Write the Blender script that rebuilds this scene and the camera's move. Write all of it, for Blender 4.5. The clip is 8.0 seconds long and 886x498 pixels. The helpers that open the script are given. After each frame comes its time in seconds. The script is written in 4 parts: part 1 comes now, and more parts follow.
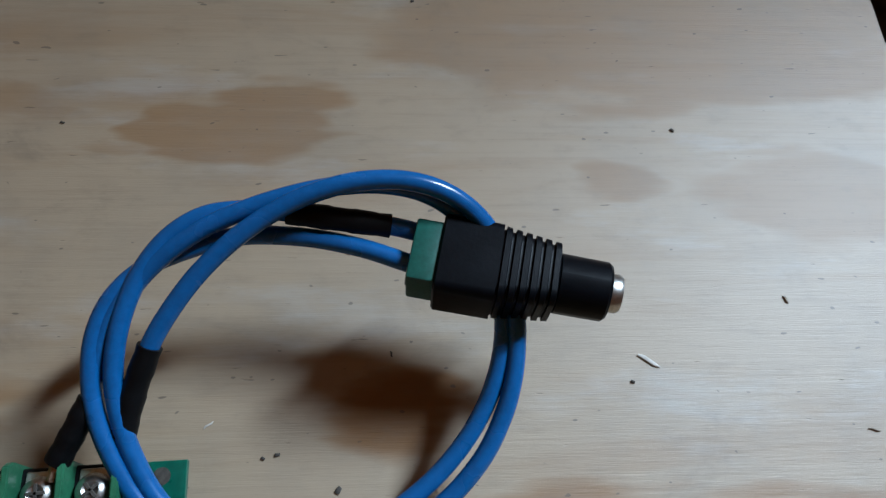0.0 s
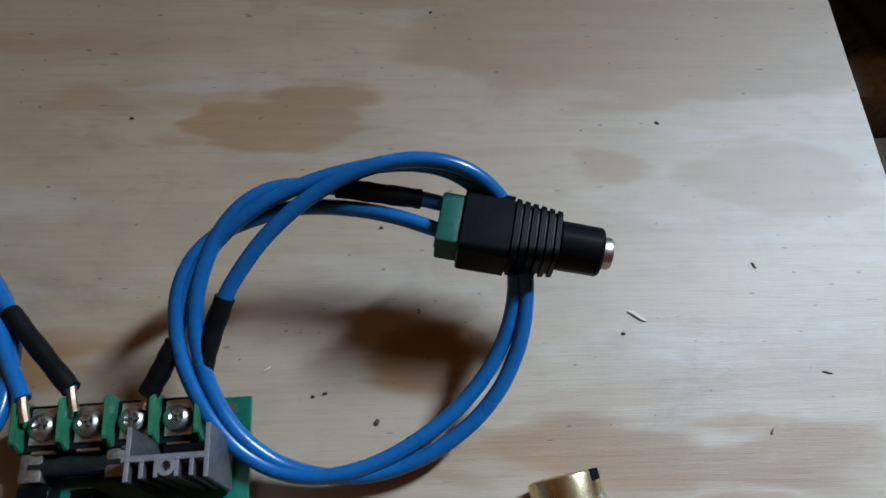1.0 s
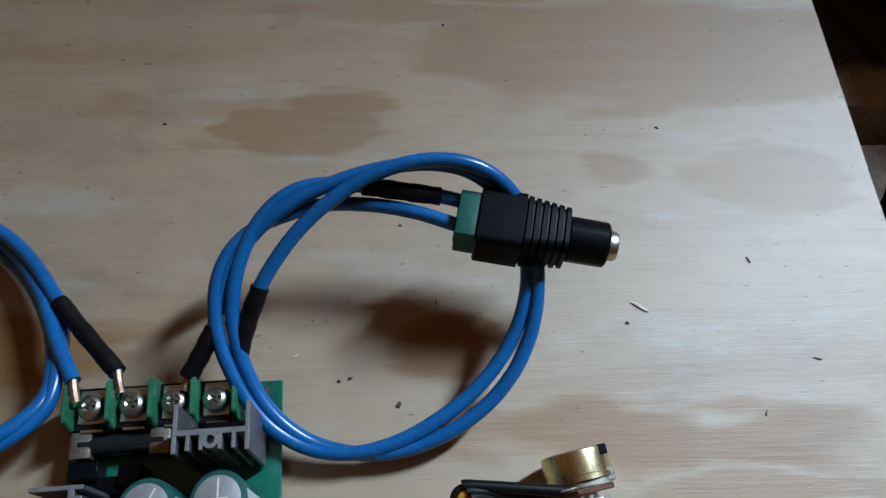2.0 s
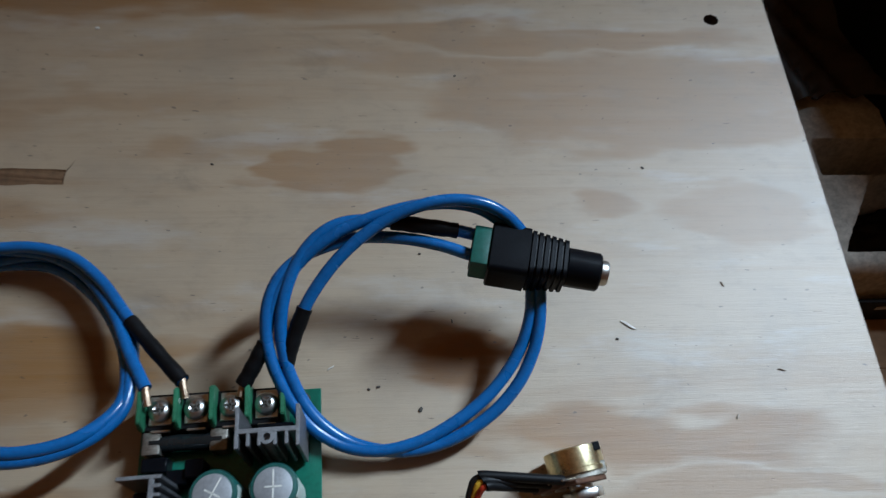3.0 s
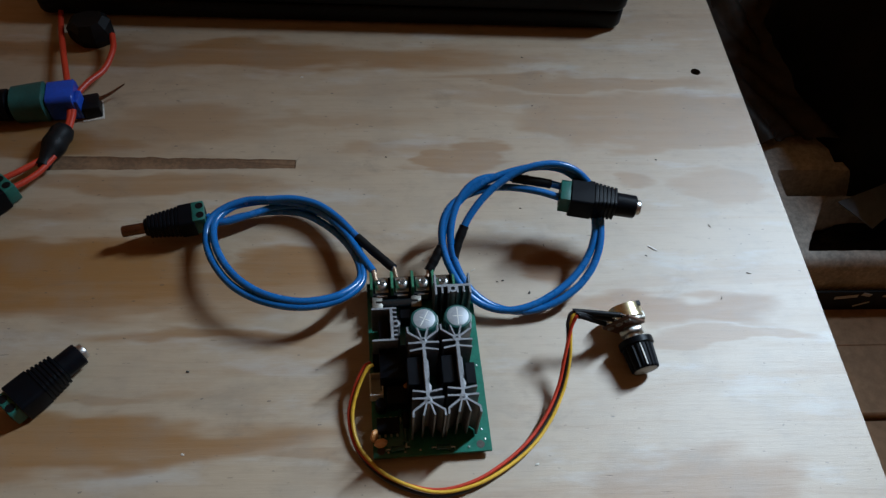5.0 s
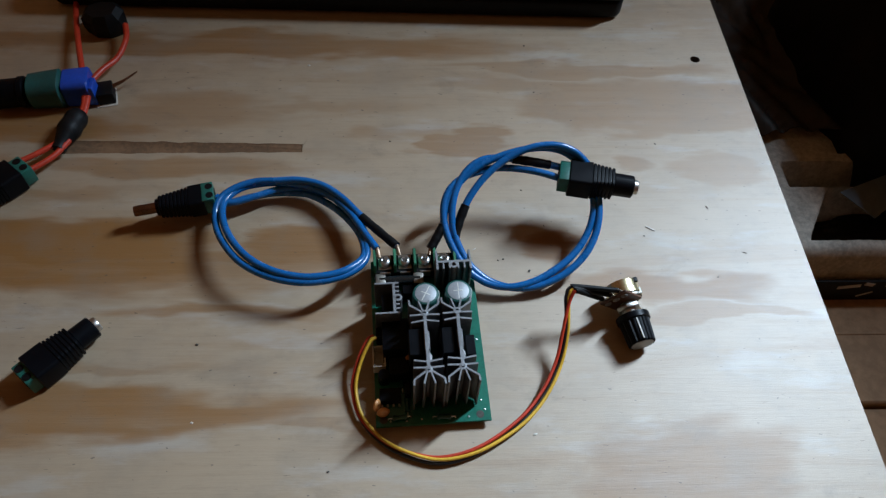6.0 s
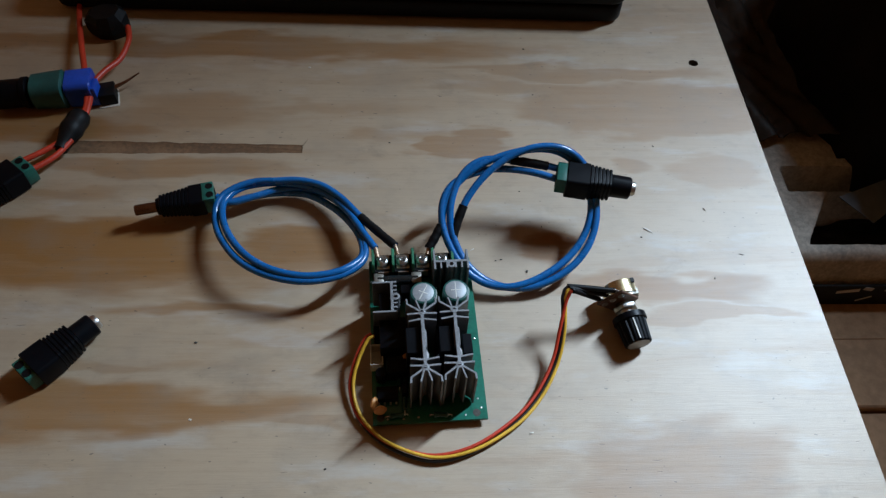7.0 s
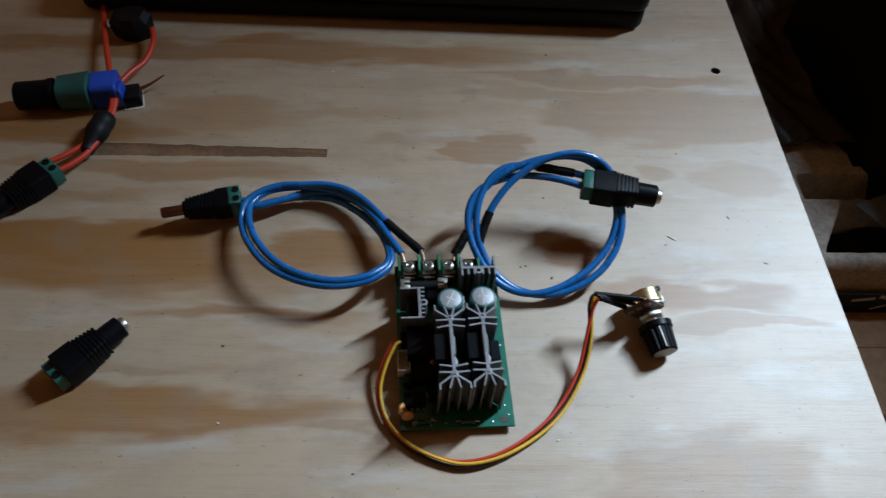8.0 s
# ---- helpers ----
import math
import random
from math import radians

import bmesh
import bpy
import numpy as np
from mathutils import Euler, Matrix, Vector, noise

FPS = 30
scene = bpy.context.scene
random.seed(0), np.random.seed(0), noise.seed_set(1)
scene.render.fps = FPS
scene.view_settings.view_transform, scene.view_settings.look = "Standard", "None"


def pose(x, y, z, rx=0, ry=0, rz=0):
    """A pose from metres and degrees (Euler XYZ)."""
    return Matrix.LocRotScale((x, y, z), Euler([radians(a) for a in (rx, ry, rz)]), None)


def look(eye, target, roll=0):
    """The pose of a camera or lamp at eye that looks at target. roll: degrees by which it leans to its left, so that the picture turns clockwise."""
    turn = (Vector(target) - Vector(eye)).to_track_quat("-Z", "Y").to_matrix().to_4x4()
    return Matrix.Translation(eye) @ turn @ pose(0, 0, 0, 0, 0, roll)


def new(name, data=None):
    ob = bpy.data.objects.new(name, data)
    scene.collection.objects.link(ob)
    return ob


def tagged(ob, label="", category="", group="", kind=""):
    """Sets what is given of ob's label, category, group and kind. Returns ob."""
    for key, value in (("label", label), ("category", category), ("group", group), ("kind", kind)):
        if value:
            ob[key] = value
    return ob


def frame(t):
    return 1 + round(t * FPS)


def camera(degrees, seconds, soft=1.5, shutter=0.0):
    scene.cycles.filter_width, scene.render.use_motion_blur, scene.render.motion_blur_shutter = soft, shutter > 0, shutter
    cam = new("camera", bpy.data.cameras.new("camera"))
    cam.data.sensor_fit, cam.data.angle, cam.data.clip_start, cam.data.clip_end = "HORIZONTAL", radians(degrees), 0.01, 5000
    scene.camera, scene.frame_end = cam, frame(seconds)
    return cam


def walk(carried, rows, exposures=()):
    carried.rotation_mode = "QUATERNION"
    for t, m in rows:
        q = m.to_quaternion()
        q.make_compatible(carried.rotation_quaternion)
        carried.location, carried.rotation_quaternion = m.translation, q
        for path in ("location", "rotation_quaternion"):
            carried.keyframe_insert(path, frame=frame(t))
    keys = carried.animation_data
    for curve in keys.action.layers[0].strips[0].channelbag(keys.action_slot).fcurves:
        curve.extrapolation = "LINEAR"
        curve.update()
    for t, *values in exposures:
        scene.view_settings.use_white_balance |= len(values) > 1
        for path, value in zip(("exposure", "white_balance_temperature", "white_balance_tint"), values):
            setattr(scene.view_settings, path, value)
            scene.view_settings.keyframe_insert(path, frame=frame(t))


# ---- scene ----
cam = camera(62.0, 8.0, soft=1.3, shutter=0.5)
ROWS = [
    (0.0, -0.05382, -0.04516, 0.15765, 24.804, -2.509, -1.229),
    (0.5, -0.05507, -0.05036, 0.16605, 24.242, -2.487, -1.393),
    (1.0, -0.06046, -0.06539, 0.18046, 25.355, -2.425, -1.524),
    (1.2, -0.06188, -0.06845, 0.18050, 25.586, -2.540, -1.536),
    (2.3, -0.06779, -0.07631, 0.19527, 26.739, -2.608, -1.790),
    (2.5, -0.06884, -0.07684, 0.19793, 27.097, -2.669, -1.786),
    (3.0, -0.07475, -0.08699, 0.22000, 27.720, -3.031, -1.906),
    (3.5, -0.08547, -0.12294, 0.26029, 31.334, -2.866, -3.146),
    (3.7, -0.10625, -0.14748, 0.28004, 32.729, -2.856, -3.633),
    (4.0, -0.15306, -0.19207, 0.30263, 33.202, -2.347, -2.909),
    (4.5, -0.15542, -0.20756, 0.31243, 33.586, -3.128, -2.267),
    (4.7, -0.14249, -0.20883, 0.31267, 34.242, -3.063, -2.382),
    (5.8, -0.12980, -0.22737, 0.31523, 34.308, -2.473, -1.816),
    (6.0, -0.13095, -0.22940, 0.31399, 34.656, -2.291, -1.817),
    (6.5, -0.12921, -0.23106, 0.31683, 34.960, -2.096, -1.620),
    (7.0, -0.12896, -0.23338, 0.31426, 35.128, -2.295, -1.507),
    (7.5, -0.12730, -0.23461, 0.31583, 35.262, -2.485, -1.490),
    (8.0, -0.14100, -0.23143, 0.31575, 35.166, -2.534, -0.901),
]
EXPOSURES = [(0.0, -0.07), (1.0, -0.09), (2.5, -0.10), (3.5, -0.12), (4.5, -0.12), (6.0, 0.05), (8.0, 0.05)]
walk(cam, [(t, pose(x, y, z, rx, ry, rz)) for t, x, y, z, rx, ry, rz in ROWS], EXPOSURES)

# ---- light: unseen narrow window set from the shadows, east wall by the bench, dim sky outside ----
WIN_Y, WIN_Z, WIN_W, WIN_H, WALL_X = 0.39, 0.75, 0.08, 0.44, 0.60
world = bpy.data.worlds.new("world")
scene.world = world
world.use_nodes = True
sky = world.node_tree.nodes.new("ShaderNodeTexSky")
sky.sky_type, sky.sun_disc, sky.sun_elevation, sky.sun_rotation = "NISHITA", False, radians(50), radians(60)
world.node_tree.links.new(sky.outputs[0], world.node_tree.nodes["Background"].inputs[0])
world.node_tree.nodes["Background"].inputs[1].default_value = 0.1
# lamps inside the window: one narrowed to grade the bench, one to fill shadows
for name, energy, spread, color, aim in (("window_light", 1.7, 48, (0.61, 0.795, 1.0), (-0.08, -0.25, 0.0)), ("window_fill", 4.9, 180, (0.60, 0.795, 1.0), (-1.0, -0.1, 0.6))):
    lamp = bpy.data.lights.new(name, "AREA")
    lamp.shape, lamp.size, lamp.size_y, lamp.energy, lamp.color, lamp.spread = "RECTANGLE", WIN_W * 0.7, WIN_H * 0.8, energy, color, radians(spread)
    ob = new(name, lamp)
    ob.matrix_world = look((WALL_X - 0.06, WIN_Y - 0.01, WIN_Z), aim)

MM = 0.001


# ---- materials ----
def nodes_of(name):
    m = bpy.data.materials.new(name)
    m.use_nodes = True
    nt = m.node_tree
    return m, nt, nt.nodes["Principled BSDF"]


def add(nt, kind, **values):
    n = nt.nodes.new(kind)
    for k, v in values.items():
        n.inputs[k].default_value = v
    return n


def math_node(nt, op, a, b=None, clamp=False):
    n = nt.nodes.new("ShaderNodeMath")
    n.operation, n.use_clamp = op, clamp
    for i, v in enumerate((a, b)):
        if v is None:
            continue
        if isinstance(v, (int, float)):
            n.inputs[i].default_value = v
        else:
            nt.links.new(v, n.inputs[i])
    return n.outputs[0]


def mix_color(nt, fac, a, b, blend="MIX"):
    n = nt.nodes.new("ShaderNodeMix")
    n.data_type, n.blend_type = "RGBA", blend
    for i, v in ((0, fac), (6, a), (7, b)):
        if isinstance(v, (int, float)):
            n.inputs[i].default_value = v
        elif isinstance(v, tuple):
            n.inputs[i].default_value = (*v, 1)
        else:
            nt.links.new(v, n.inputs[i])
    return n.outputs[2]


def ramp(nt, value, low, high):
    n = nt.nodes.new("ShaderNodeMapRange")
    n.interpolation_type = "SMOOTHSTEP"
    nt.links.new(value, n.inputs[0])
    n.inputs[1].default_value, n.inputs[2].default_value = low, high
    return n.outputs[0]


def coords(nt, sx=1.0, sy=1.0, sz=1.0):
    c = nt.nodes.new("ShaderNodeTexCoord")
    m = add(nt, "ShaderNodeMapping", Scale=(sx, sy, sz))
    nt.links.new(c.outputs["Object"], m.inputs[0])
    return m.outputs[0]


def noise_tex(nt, vector, scale, detail=4.0, rough=0.55, distortion=0.0):
    n = add(nt, "ShaderNodeTexNoise", Scale=scale, Detail=detail, Roughness=rough, Distortion=distortion)
    nt.links.new(vector, n.inputs["Vector"])
    return n.outputs[0]


def bump(nt, bsdf, height, strength, distance):
    n = add(nt, "ShaderNodeBump", Strength=strength, Distance=distance)
    nt.links.new(height, n.inputs["Height"])
    nt.links.new(n.outputs[0], bsdf.inputs["Normal"])


def surface(name, color, rough=0.5, metal=0.0, grain=900.0, vary=0.25, relief=0.15, spec=0.5, dust=0.0):
    """Grain and blotches at two scales, uneven gloss, a little relief; dust: pale specks that settle on it."""
    m, nt, b = nodes_of(name)
    v = coords(nt)
    fine, broad = noise_tex(nt, v, grain, 5.0, 0.65), noise_tex(nt, v, grain / 9, 3.0)
    dark = tuple(c * (1 - vary) for c in color)
    light = tuple(min(1.0, c * (1 + vary)) for c in color)
    mixed = math_node(nt, "ADD", math_node(nt, "MULTIPLY", fine, 0.5), math_node(nt, "MULTIPLY", broad, 0.5))
    col = mix_color(nt, ramp(nt, mixed, 0.35, 0.65), dark, light)
    if dust:
        specks = ramp(nt, noise_tex(nt, v, grain * 2.3, 2.0, 0.8), 0.60, 0.74)
        col = mix_color(nt, math_node(nt, "MULTIPLY", specks, dust), col, (0.42, 0.38, 0.33))
    nt.links.new(col, b.inputs["Base Color"])
    r = nt.nodes.new("ShaderNodeMapRange")
    nt.links.new(broad, r.inputs[0])
    r.inputs[3].default_value, r.inputs[4].default_value = max(0.03, rough - 0.12), min(1.0, rough + 0.12)
    nt.links.new(r.outputs[0], b.inputs["Roughness"])
    b.inputs["Metallic"].default_value, b.inputs["Specular IOR Level"].default_value = metal, spec
    if relief:
        bump(nt, b, fine, relief, 0.0003)
    return m


# stains, heartwood figure and one painted shadow on the veneer: middle x, y, half length, half width (mm), depth of
# colour, edge softness
STAINS_AND_SHADOW = [
    (-94, 63, 23, 11, 0.56, 0.35), (-118, 57, 9, 3, 0.3, 0.9), (-150, 68, 17, 5, 0.35, 0.9), (-3, 46, 14, 5.5, 0.42, 0.8), (18, 92, 80, 25, 0.44, 0.3), (48, 40, 29, 14, 0.32, 0.5),
    # (-57, -12) paints the raised socket's shadow over the brown there
    (-57, -12, 15, 9, 0.95, 0.7), (-5, -38, 60, 9, 0.68, 0.6), (30, -52, 40, 5, 0.45, 0.6), (-240, 144, 190, 12, 0.72, 0.7), (-20, 124, 90, 6, 0.45, 0.6), (-340, 72, 60, 14, 0.85, 0.6),
    (-255, 84, 45, 17, 0.45, 0.7), (-300, -6, 75, 14, 1.0, 0.6), (-178, -11, 40, 15, 0.85, 0.6), (-270, -98, 110, 11, 0.78, 0.8), (-8, -128, 50, 21, 0.5, 0.5), (-290, 45, 90, 5, 0.55, 0.8),
    (-202, -16, 49, 5, 0.8, 0.8), (-305, 1, 60, 9, 0.9, 0.9), (-215, -47, 60, 5, 0.7, 0.9), (-260, 41, 70, 6, 0.6, 0.9), (-269, -79, 36, 3, 0.4, 0.9), (-46, 110, 71, 6, 0.35, 0.8), (-7, -35, 44, 3, 0.4, 0.8), (-183, 90, 40, 5, 0.3, 0.9),
    (-298, -18, 76, 21, 0.85, 0.6), (-212, -26, 42, 12, 0.6, 0.9), (-329, 24, 36, 6, 0.5, 0.9), (-189, -107, 45, 3, 0.45, 0.9), (-258, 78, 52, 6, 0.35, 0.9),
]


def plywood():
    m, nt, b = nodes_of("plywood_veneer")
    v = coords(nt)
    warp = noise_tex(nt, coords(nt, 14, 60, 14), 1.0, 3.0, 0.55)
    warp2 = noise_tex(nt, coords(nt, 9, 34, 9), 1.7, 3.0, 0.5)
    xyz = nt.nodes.new("ShaderNodeSeparateXYZ")
    nt.links.new(v, xyz.inputs[0])
    wx = math_node(nt, "ADD", xyz.outputs[0], math_node(nt, "MULTIPLY", math_node(nt, "SUBTRACT", warp, 0.5), 0.080))
    wy = math_node(nt, "ADD", xyz.outputs[1], math_node(nt, "MULTIPLY", math_node(nt, "SUBTRACT", warp2, 0.5), 0.034))
    figure = None
    for x, y, a, c, depth, soft in STAINS_AND_SHADOW:
        dx = math_node(nt, "DIVIDE", math_node(nt, "SUBTRACT", wx, x * MM), a * MM)
        dy = math_node(nt, "DIVIDE", math_node(nt, "SUBTRACT", wy, y * MM), c * MM)
        d = math_node(nt, "ADD", math_node(nt, "MULTIPLY", dx, dx), math_node(nt, "MULTIPLY", dy, dy))
        k = math_node(nt, "MULTIPLY", math_node(nt, "SUBTRACT", 1.0, ramp(nt, d, 1.0 - soft * 0.9, 1.0 + soft * 0.8)), depth)
        figure = k if figure is None else math_node(nt, "MAXIMUM", figure, k)
    rings = noise_tex(nt, coords(nt, 4.5, 34, 5), 1.3, 7.0, 0.62, 0.9)
    bands = noise_tex(nt, coords(nt, 10, 190, 10), 1.0, 6.0, 0.62, 0.5)
    streak = noise_tex(nt, coords(nt, 26, 800, 100), 1.0, 6.0, 0.7)
    fibre = noise_tex(nt, coords(nt, 160, 4200, 500), 1.0, 3.0, 0.7)
    blotch = noise_tex(nt, v, 30.0, 6.0, 0.62)
    mottle = noise_tex(nt, coords(nt, 90, 220, 100), 1.0, 5.0, 0.65)
    tone = math_node(nt, "MULTIPLY", ramp(nt, rings, 0.48, 0.70), 0.30)
    tone = math_node(nt, "ADD", tone, math_node(nt, "MULTIPLY", ramp(nt, bands, 0.54, 0.76), 0.13))
    deep = math_node(nt, "MULTIPLY", figure, math_node(nt, "ADD", 0.70, math_node(nt, "MULTIPLY", bands, 0.80)), True)
    tone = math_node(nt, "MAXIMUM", tone, deep)
    col = mix_color(nt, tone, (0.385, 0.286, 0.188), (0.245, 0.112, 0.030))
    col = mix_color(nt, math_node(nt, "MULTIPLY", ramp(nt, streak, 0.46, 0.80), 0.24), col, (0.16, 0.10, 0.06))
    col = mix_color(nt, math_node(nt, "MULTIPLY", ramp(nt, blotch, 0.42, 0.72), 0.30), col, (0.22, 0.185, 0.145))
    col = mix_color(nt, math_node(nt, "MULTIPLY", ramp(nt, mottle, 0.50, 0.75), 0.22), col, (0.17, 0.125, 0.085))
    chalk = math_node(nt, "MULTIPLY", ramp(nt, noise_tex(nt, coords(nt, 7, 26, 7), 1.9, 6.0, 0.6), 0.52, 0.70), math_node(nt, "SUBTRACT", 0.36, math_node(nt, "MULTIPLY", deep, 0.42)), True)
    col = mix_color(nt, chalk, col, (0.46, 0.45, 0.43))
    dirt = ramp(nt, noise_tex(nt, coords(nt, 16, 30, 16), 1.0, 7.0, 0.68, 0.6), 0.56, 0.74)
    col = mix_color(nt, math_node(nt, "MULTIPLY", dirt, 0.38), col, (0.115, 0.092, 0.07))
    pits = ramp(nt, noise_tex(nt, coords(nt, 130, 800, 200), 1.0, 2.0, 0.5), 0.715, 0.76)
    col = mix_color(nt, math_node(nt, "MULTIPLY", pits, 0.55), col, (0.07, 0.045, 0.03))
    flecks = ramp(nt, noise_tex(nt, coords(nt, 260, 520, 200), 1.0, 1.0, 0.5), 0.745, 0.775)
    col = mix_color(nt, math_node(nt, "MULTIPLY", flecks, 0.6), col, (0.06, 0.045, 0.035))
    nt.links.new(math_node(nt, "SUBTRACT", 0.34, math_node(nt, "MULTIPLY", tone, 0.50), True), b.inputs["Coat Weight"])
    nt.links.new(col, b.inputs["Base Color"])
    b.inputs["Roughness"].default_value, b.inputs["Specular IOR Level"].default_value = 0.52, 0.8
    b.inputs["Coat Roughness"].default_value = 0.50
    h = math_node(nt, "ADD", math_node(nt, "MULTIPLY", streak, 0.6), math_node(nt, "SUBTRACT", math_node(nt, "MULTIPLY", fibre, 0.4), pits))
    bump(nt, b, h, 0.35, 0.0004)
    return m


M_PLY = plywood()
M_PLYEDGE = surface("plywood_edge", (0.34, 0.23, 0.13), 0.8, grain=500, vary=0.4, relief=0.4)
M_TORN = surface("torn_inner_ply", (0.15, 0.08, 0.038), 0.9, grain=420, vary=0.28, relief=0.6)
M_BLUE = surface("blue_insulation", (0.004, 0.108, 0.32), 0.26, grain=500, vary=0.14, relief=0.05)
M_SHRINK = surface("black_shrink_and_hole_shade", (0.0045, 0.0048, 0.0055), 0.5, grain=800, vary=0.3, relief=0.15, spec=0.16)
M_BLACK = surface("black_plastic", (0.0018, 0.0026, 0.0042), 0.42, grain=1200, vary=0.25, relief=0.12, spec=0.12, dust=0.004)
M_GREEN = surface("green_terminal_plastic", (0.008, 0.098, 0.074), 0.45, grain=900, vary=0.2)
M_DIVIDER = surface("green_barrier_plastic", (0.022, 0.15, 0.075), 0.45, grain=900, vary=0.25)
M_PCB = surface("green_solder_mask", (0.003, 0.118, 0.075), 0.32, grain=600, vary=0.25, relief=0.05)
M_DULL = surface("dull_zinc", (0.30, 0.28, 0.24), 0.5, 0.9, grain=1100, vary=0.35, relief=0.2)
M_STEEL = surface("bright_nickel", (0.50, 0.49, 0.46), 0.36, 1.0, grain=1500, vary=0.2, relief=0.1)
M_TIN = surface("tinned_strands", (0.42, 0.30, 0.21), 0.45, 1.0, grain=1500, vary=0.4, relief=0.5)
M_GLASS = surface("smoked_fuse_glass", (0.010, 0.013, 0.014), 0.12, grain=900, vary=0.2, relief=0.0)
M_BRASS = surface("yellow_zinc_plate", (0.66, 0.56, 0.34), 0.30, 1.0, grain=900, vary=0.25, relief=0.1)
M_COPPER = surface("copper", (0.18, 0.10, 0.065), 0.38, 1.0, grain=1200, vary=0.3)
M_ALU = surface("sawn_aluminium", (0.20, 0.202, 0.207), 0.6, 0.5, grain=1300, vary=0.25, relief=0.25)
# extruded walls, darkened further for the shade between the fins
M_ALUSIDE = surface("extruded_aluminium_shaded", (0.17, 0.172, 0.18), 0.5, 0.75, grain=700, vary=0.25, relief=0.15)
M_CAPTOP = surface("capacitor_aluminium", (0.33, 0.34, 0.35), 0.5, 0.5, grain=900, vary=0.12)
M_SLEEVE = surface("dark_green_sleeve", (0.012, 0.075, 0.065), 0.3, grain=900, vary=0.2, relief=0.05)
M_STRIPE = surface("pale_sleeve_stripe", (0.45, 0.52, 0.47), 0.4, grain=900, vary=0.1)
M_RED = surface("red_insulation", (0.50, 0.04, 0.016), 0.42, grain=700, vary=0.15, relief=0.05)
M_YELLOW = surface("yellow_insulation", (0.68, 0.39, 0.035), 0.42, grain=700, vary=0.15, relief=0.05)
M_WIREBLACK = surface("black_insulation", (0.0045, 0.0048, 0.0055), 0.4, grain=700, vary=0.2, relief=0.05)
M_WHITE = surface("white_nylon", (0.66, 0.64, 0.58), 0.5, grain=900, vary=0.1)
M_PASTE = surface("heat_paste", (0.40, 0.40, 0.40), 0.6, grain=600, vary=0.3, relief=0.6)
M_ORANGE = surface("tan_ceramic", (0.55, 0.24, 0.07), 0.42, grain=900, vary=0.2)
M_LUG = surface("brown_phenolic", (0.10, 0.045, 0.025), 0.55, grain=900, vary=0.3)
M_TAPE = surface("black_tape", (0.0045, 0.0048, 0.0055), 0.5, grain=400, vary=0.3, relief=0.5, spec=0.2)
M_BLUEPLUG = surface("blue_plastic", (0.008, 0.06, 0.40), 0.38, grain=700, vary=0.15)
M_TEAL = surface("teal_plastic", (0.010, 0.08, 0.074), 0.42, grain=700, vary=0.2)
M_CASE = surface("black_case_plastic", (0.0045, 0.0048, 0.0055), 0.5, grain=1500, vary=0.3, relief=0.3, spec=0.15, dust=0.02)
M_PULP = surface("moulded_paper_pulp", (0.50, 0.46, 0.40), 0.95, grain=260, vary=0.3, relief=0.9)
M_CARD = surface("brown_cardboard", (0.38, 0.235, 0.135), 0.85, grain=120, vary=0.2, relief=0.2)
M_BAG = surface("black_film", (0.008, 0.0065, 0.006), 0.5, grain=60, vary=0.3, relief=0.4, spec=0.22)
M_BROWNFILM = surface("brown_film", (0.030, 0.021, 0.015), 0.55, grain=70, vary=0.35, relief=0.3, spec=0.3)
M_GREY = surface("blue_grey_card", (0.11, 0.135, 0.16), 0.6, grain=150, vary=0.15)
M_FLOOR = surface("concrete_floor", (0.07, 0.058, 0.048), 0.85, grain=40, vary=0.3, relief=0.3)
# orange so that the unseen walls warm the shadows
M_WALL = surface("warm_bounce_wall", (0.86, 0.48, 0.20), 0.9, grain=30, vary=0.1, relief=0.2)
M_PAINT = surface("painted_window_frame", (0.7, 0.68, 0.62), 0.5, grain=80, vary=0.08)
M_SPECK = surface("wood_crumb", (0.30, 0.24, 0.18), 0.8, grain=900, vary=0.4)
# dark crumbs, and the painted shade inside holes and slots
M_SPECKSHADE = surface("dark_crumb_and_hole_shade", (0.065, 0.055, 0.045), 0.8, grain=900, vary=0.4)
M_PALE = surface("pale_wood_splinter", (0.60, 0.55, 0.48), 0.5, grain=900, vary=0.2)


# ---- mesh helpers, in millimetres ----
def link(name, bm, material, parent=None, label="", sharp=40, at=None, recalc=True):
    if recalc:
        bmesh.ops.recalc_face_normals(bm, faces=bm.faces)
    bmesh.ops.scale(bm, vec=(MM, MM, MM), verts=bm.verts)
    me = bpy.data.meshes.new(name)
    bm.to_mesh(me)
    bm.free()
    me.materials.append(material)
    me.shade_smooth()
    me.set_sharp_from_angle(angle=radians(sharp))
    ob = new(name, me)
    if parent is not None:
        ob.parent = parent
    if at is not None:
        ob.matrix_basis = at
    if label:
        ob["label"] = label
    return ob


def part(name, bm, material, parent, label="", sharp=40, at=None):
    return link(name, bm, material, parent, label, sharp, at)


def thing(name, x, y, z, rz=0.0, label="", category="", group=""):
    ob = new(name)
    ob.empty_display_size = 0.01
    ob.matrix_basis = pose(x * MM, y * MM, z * MM, 0, 0, rz)
    return tagged(ob, label, category, group)


def shift(bm, x, y, z, rz=0.0, verts=None):
    bmesh.ops.transform(bm, matrix=Matrix.Translation((x, y, z)) @ Matrix.Rotation(radians(rz), 4, "Z"), verts=verts or bm.verts)
    return bm


